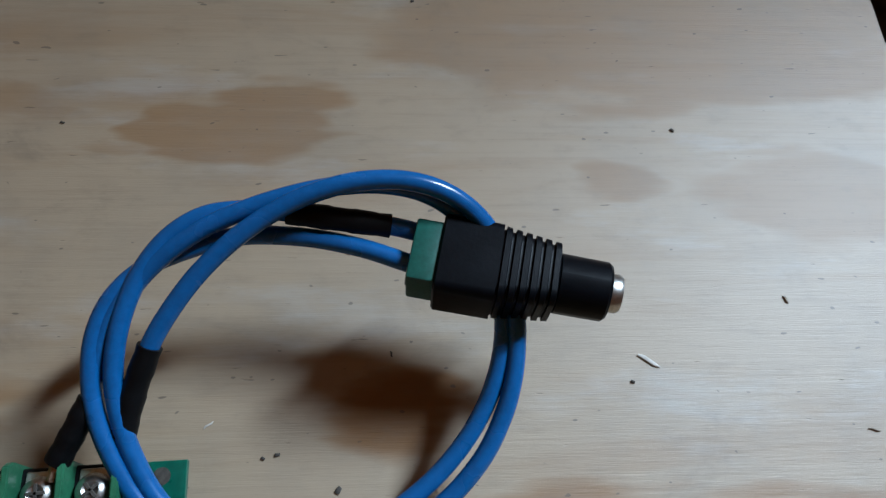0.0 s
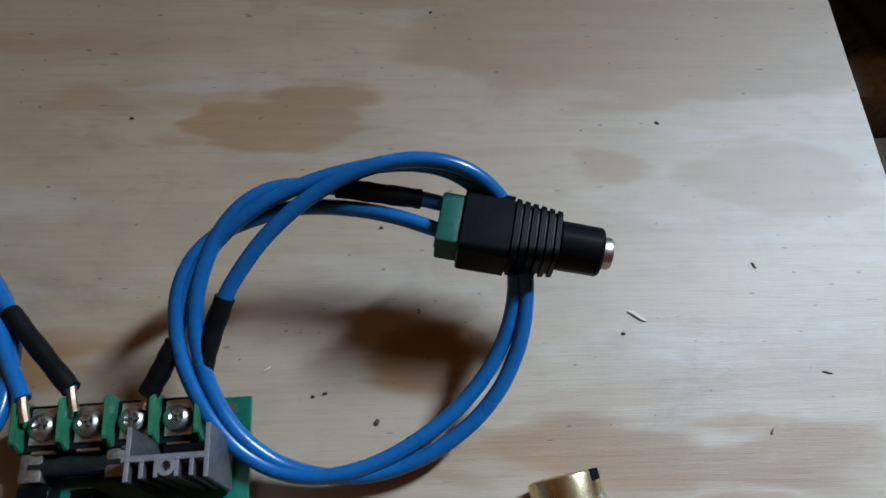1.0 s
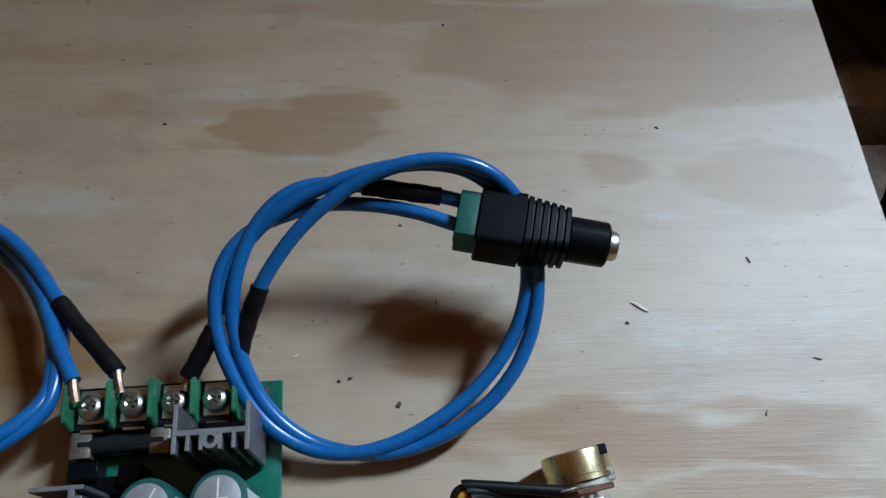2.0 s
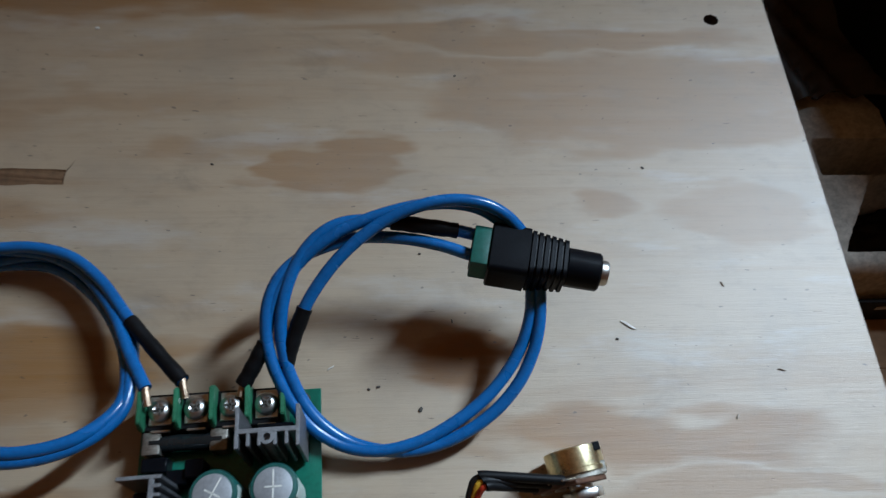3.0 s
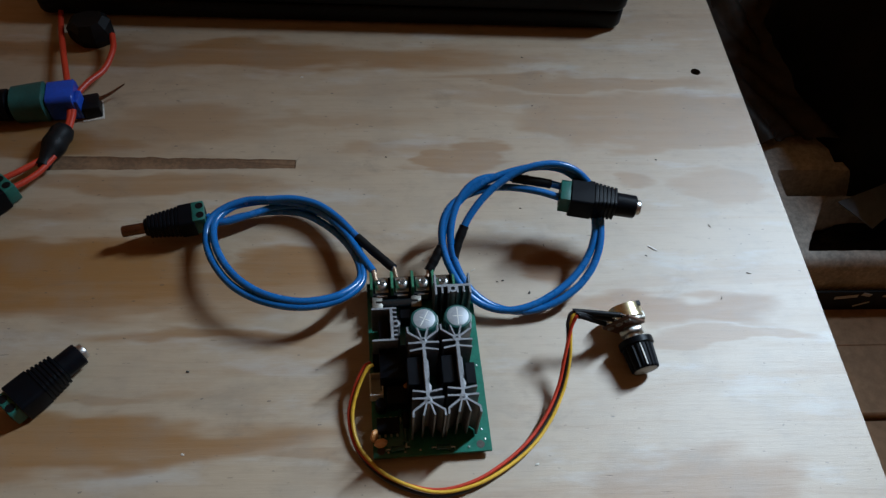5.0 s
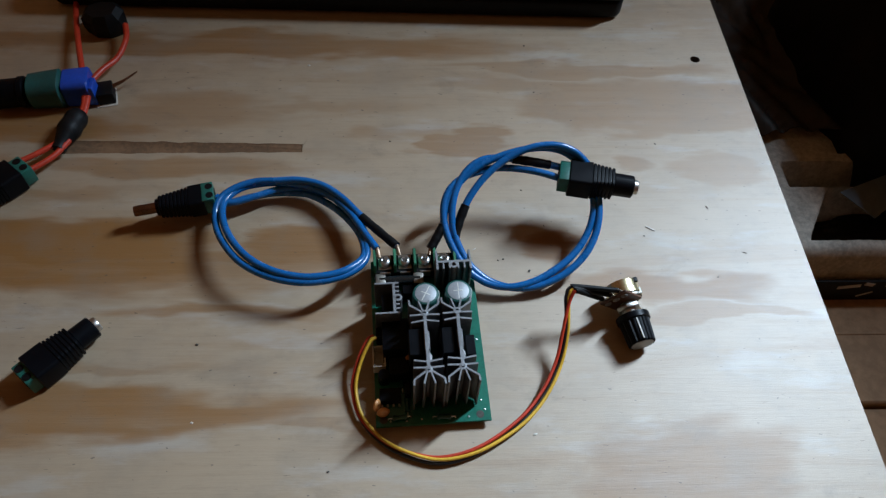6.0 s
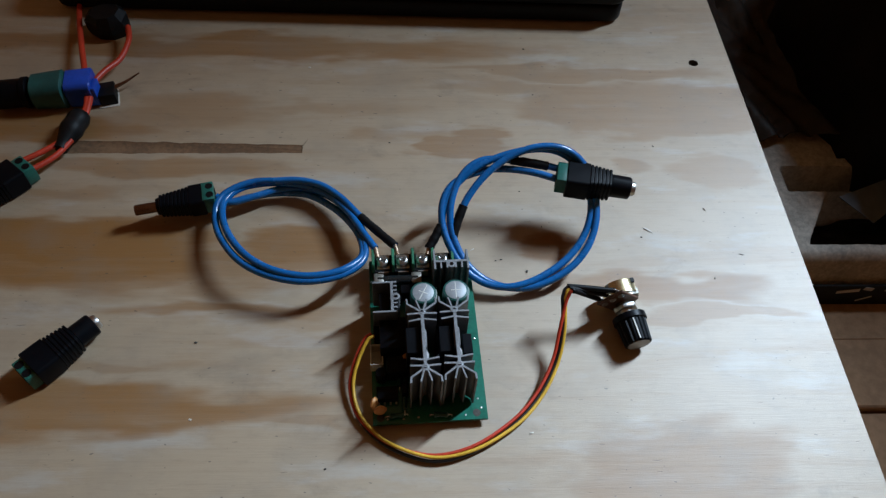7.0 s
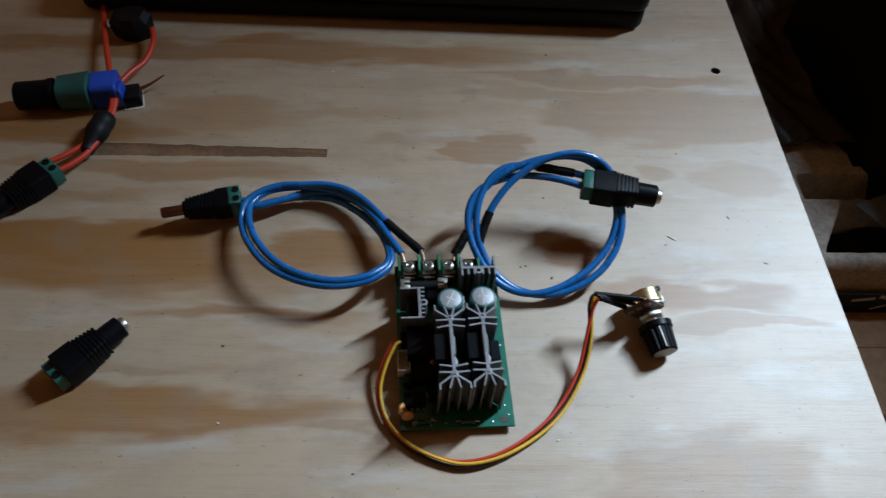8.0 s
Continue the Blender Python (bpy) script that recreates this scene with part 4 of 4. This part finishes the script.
# ---- the black case at the back of the bench ----
def case():
    cs = thing("black_case", -170, 298.4, 0, -1.0, "closed flat black plastic case with rounded corners", "case")

    def slab(w, d, r, z0, z1, edge):
        def outline(inset, z):
            pts = []
            for cx, cy, a0 in ((w / 2 - r, d / 2 - r, 0), (-w / 2 + r, d / 2 - r, 90), (-w / 2 + r, -d / 2 + r, 180), (w / 2 - r, -d / 2 + r, 270)):
                for k in range(8):
                    a = radians(a0 + 90 * k / 7)
                    pts.append((cx + (r - inset) * math.cos(a), cy + (r - inset) * math.sin(a), z))
            return pts
        return loft([outline(edge, z0), outline(edge * 0.3, z0 + edge * 0.4), outline(0, z0 + edge), outline(0, z1 - edge), outline(edge * 0.3, z1 - edge * 0.4), outline(edge, z1)])

    part("base", slab(372, 246, 9, 1.2, 14.0, 2.2), M_CASE, cs)
    part("lid", slab(374, 248, 10, 14.6, 27.0, 3.0), M_CASE, cs)
    for x in (-150, 150):
        for y in (-100, 100):
            part("foot", lathe_z([(6, 0), (6, 1.4)], 18, (x, y, 0)), M_SHRINK, cs)


case()


# ---- beside the bench: pulp tray on a carton ----
def pulp_tray():
    tr = thing("pulp_tray", 300, 210, -236, 0, "grey moulded paper pulp tray with deep pockets", "packaging")
    rng = random.Random(9)
    bm = bmesh.new()
    nx, ny = 96, 120
    x0, x1, y0, y1 = -108.0, 180.0, -106.0, 260.0
    pockets = [(-88, 70, -29, -5, 42), (-82, -67, 43, 68, 34), (-30, 60, 10, 120, 48), (60, 160, 10, 230, 46), (-60, 40, 140, 230, 45)]
    ease = lambda u: u * u * (3 - 2 * u)

    def height(x, y):
        h = 56.0 - 46.0 * max(0.0, 1 - min(x - x0, x1 - x, y - y0, y1 - y) / 5.0) ** 2
        for a, b, c, d, deep in pockets:
            h = min(h, 56.0 - deep * ease(max(0.0, min(1.0, (min(x - a, b - x, y - c, d - y) + 3) / 9.0))))
        # deep cell behind the front lip, its west wall slanting away
        h = min(h, 56.0 - 52.0 * ease(max(0.0, min(1.0, (min(y + 88, -35 - y, (x + 86 - (y + 86) * 0.6) * 0.86, 160 - x) + 2) / 8.0))))
        # shallow step down along the lip
        h -= 3.0 * ease(max(0.0, min(1.0, (-97.0 - y) / 3.0)))
        return h + 1.2 * noise.noise(Vector((x * 0.09, y * 0.09, 0))) + 0.6 * noise.noise(Vector((x * 0.4, y * 0.4, 3)))

    grid = [[bm.verts.new((x0 + (x1 - x0) * i / nx, y0 + (y1 - y0) * j / ny, height(x0 + (x1 - x0) * i / nx, y0 + (y1 - y0) * j / ny))) for j in range(ny + 1)] for i in range(nx + 1)]
    for i in range(nx):
        for j in range(ny):
            bm.faces.new((grid[i][j], grid[i + 1][j], grid[i + 1][j + 1], grid[i][j + 1]))
    r = bmesh.ops.extrude_face_region(bm, geom=bm.faces[:])
    for v in r["geom"]:
        if isinstance(v, bmesh.types.BMVert):
            v.co.z -= 2.0
    part("tray_shell", bm, M_PULP, tr, sharp=60)
    rim = [(x0 - 1, y0 - 1), (x1 + 1, y0 - 1), (x1 + 1, y1 + 1), (x0 - 1, y1 + 1)]
    for (xa, ya), (xb, yb) in zip(rim, rim[1:] + rim[:1]):
        pts = [(xa + (xb - xa) * k / 12, ya + (yb - ya) * k / 12, 10.5 + rng.uniform(-0.5, 0.5)) for k in range(13)]
        part("tray_rim", tube(pts, lambda f: 2.6 + 0.3 * math.sin(f * 31), 8, 2), M_PULP, tr, "rolled pulp rim")


pulp_tray()
carton = thing("carton", 330, 190, -750, 0, "brown cardboard carton under the tray", "box")
part("carton_body", block(330, 420, 506, 2, 1, (0, 20, 0)), M_CARD, carton)
part("carton_flap", block(300, 100, 4, 0.5, 1, (10, -242, 494)), M_CARD, carton, "folded carton flap")
part("carton_crease", block(326, 2.0, 1.2, 0.4, 1, (0, -126, 505.6)), M_CARD, carton, "creased fold in the carton top")
strip = thing("black_strip", 335, 100, -244, 0, "black card strip leaning on the tray with torn labels", "card")
part("strip_face", block(300, 3, 30, 0.5, 1, (0, 0, 0)), M_BAG, strip)
for x, z, sx, sz, ry in ((-78, 21, 20, 4.5, -10), (-62, 24.5, 9, 4.5, 15), (-58, 10, 14, 2.2, -32), (-38, 22, 16, 3.0, 8)):
    scrap = part("torn_label", block(sx, 0.5, sz, 0.2, 1), M_PALE, strip, "torn pale label")
    scrap.matrix_basis = pose(x * MM, -1.9 * MM, z * MM, 0, ry, 0)
sheet = thing("grey_card", 290, 182, -182, 0, "blue-grey card corner lying in the tray", "card")
bm = loft([[(-46, -21, 14), (-20, -44, 7), (45, 0, 15), (4, -2, 17)], [(-46, -21, 14.8), (-20, -44, 7.8), (45, 0, 15.8), (4, -2, 17.8)]])
part("card_sheet", bm, M_GREY, sheet)


def film(x, y, z, rx, ry, rz, seed, label):
    bag = thing("black_bag", x, y, z, 0, label, "bag", "black film in the tray")
    bm = bmesh.new()
    bmesh.ops.create_icosphere(bm, subdivisions=5, radius=1.0)
    for v in bm.verts:
        k = 1 + 0.2 * noise.noise(v.co * 1.7 + Vector((seed, 0, 0))) + 0.06 * noise.noise(v.co * 5) + 0.09 * abs(noise.noise(v.co * 3.3 + Vector((0, seed, 2)))) + 0.03 * abs(noise.noise(v.co * 9))
        v.co = Vector((v.co.x * rx * k, v.co.y * ry * k, max(-0.3 * rz, v.co.z * rz * k)))
    part("film", bm, M_BAG, bag)


film(374, 340, -185, 118, 200, 320, 0, "crumpled black plastic film heaped on the tray")
# no bag here: a black lump added to darken the deep cell
film(306, 152, -226, 72, 26, 16, 4, "black lump standing in for the tray pocket's shade")


def draped_film():
    """A loose brown sheet sagging over the back of the tray, pulled into folds."""
    sheet = thing("brown_film", 236, 350, -180, 0, "dark brown plastic film draped in folds over the tray", "bag")
    bm = bmesh.new()
    nx, ny = 30, 60

    def point(i, j):
        x, y = -50 + 130 * i / nx, -118 + 236 * j / ny
        fold = abs(noise.noise(Vector((x * 0.035 + y * 0.012, y * 0.008, 4.0))))
        edge = 10 * noise.noise(Vector((x * 0.03, 1.5, 0))) if j == 0 else 0.0
        return (x + 4 * noise.noise(Vector((0, y * 0.03, 7))), y + edge, 6 + 26 * fold + 0.22 * max(0.0, x) + 2.5 * noise.noise(Vector((x * 0.09, y * 0.07, 1))))

    grid = [[bm.verts.new(point(i, j)) for j in range(ny + 1)] for i in range(nx + 1)]
    for i in range(nx):
        for j in range(ny):
            bm.faces.new((grid[i][j], grid[i + 1][j], grid[i + 1][j + 1], grid[i][j + 1]))
    for v in bmesh.ops.extrude_face_region(bm, geom=bm.faces[:])["geom"]:
        if isinstance(v, bmesh.types.BMVert):
            v.co.z -= 0.8
    part("film", bm, M_BROWNFILM, sheet, sharp=70)


draped_film()


# ---- crumbs and splinters on the bench ----
def splinter(name, x, y, length, w, rz, material, label, h=0.8):
    bm = loft([ring_x(-length / 2, w * 0.5, h * 0.5, h * 0.2, 3, 0, h / 2), ring_x(-length / 4, w, h, h * 0.4, 3, 0.15, h / 2), ring_x(length / 4, w * 0.9, h, h * 0.4, 3, -0.1, h / 2), ring_x(length / 2, w * 0.3, h * 0.4, h * 0.15, 3, 0, h / 2)])
    ob = link(name, bm, material)
    ob.matrix_basis = pose(x * MM, y * MM, 0.00002, 0, 0, rz)
    return tagged(ob, label, "debris", "crumbs on the bench")


splinter("wood_splinter", 0, 0, 5.4, 1.0, -32, M_PALE, "short greyish wood splinter on the bench", 0.5)
for x, y, n, w, rz, mt in ((-4.2, -4.7, 1.2, 1.0, 10, M_SPECKSHADE), (34.4, 14.4, 2.6, 0.7, -60, M_SPECK), (-95.3, -13, 3.0, 0.6, 40, M_PALE), (29.7, -30.5, 2.0, 0.6, 70, M_SPECK),
                           (47.5, -15.8, 3.4, 0.5, -12, M_SPECK), (-139.5, 62.3, 1.5, 0.9, 0, M_SPECKSHADE), (-190.2, 125.6, 2.2, 1.6, 20, M_PALE), (-228.6, -66.8, 1.7, 1.4, 15, M_SPECKSHADE),
                           (-73.6, -112.8, 2.4, 1.2, 30, M_PALE), (-52.3, 103.4, 1.3, 0.9, 40, M_SPECKSHADE), (-54.3, 145.8, 1.6, 1.1, 0, M_SPECKSHADE), (-164.1, -127.9, 1.5, 1.1, 40, M_SPECKSHADE),
                           (-224.9, -105.1, 1.8, 1.2, 0, M_PALE), (-67.8, -26.5, 2.0, 1.6, 80, M_SPECKSHADE), (-57.3, 2.0, 1.8, 0.6, -70, M_SPECKSHADE), (-67.2, 26.4, 1.2, 0.8, 10, M_SPECKSHADE),
                           (-80.6, -19.3, 1.5, 1.0, 30, M_SPECKSHADE), (-83.5, -20.0, 1.1, 0.9, 0, M_SPECKSHADE), (14.6, 61.2, 1.6, 0.9, -30, M_SPECKSHADE)):
    splinter("wood_crumb", x, y, n * 0.8, w * 0.75, rz, mt, "tiny wood crumb on the bench", 0.45)
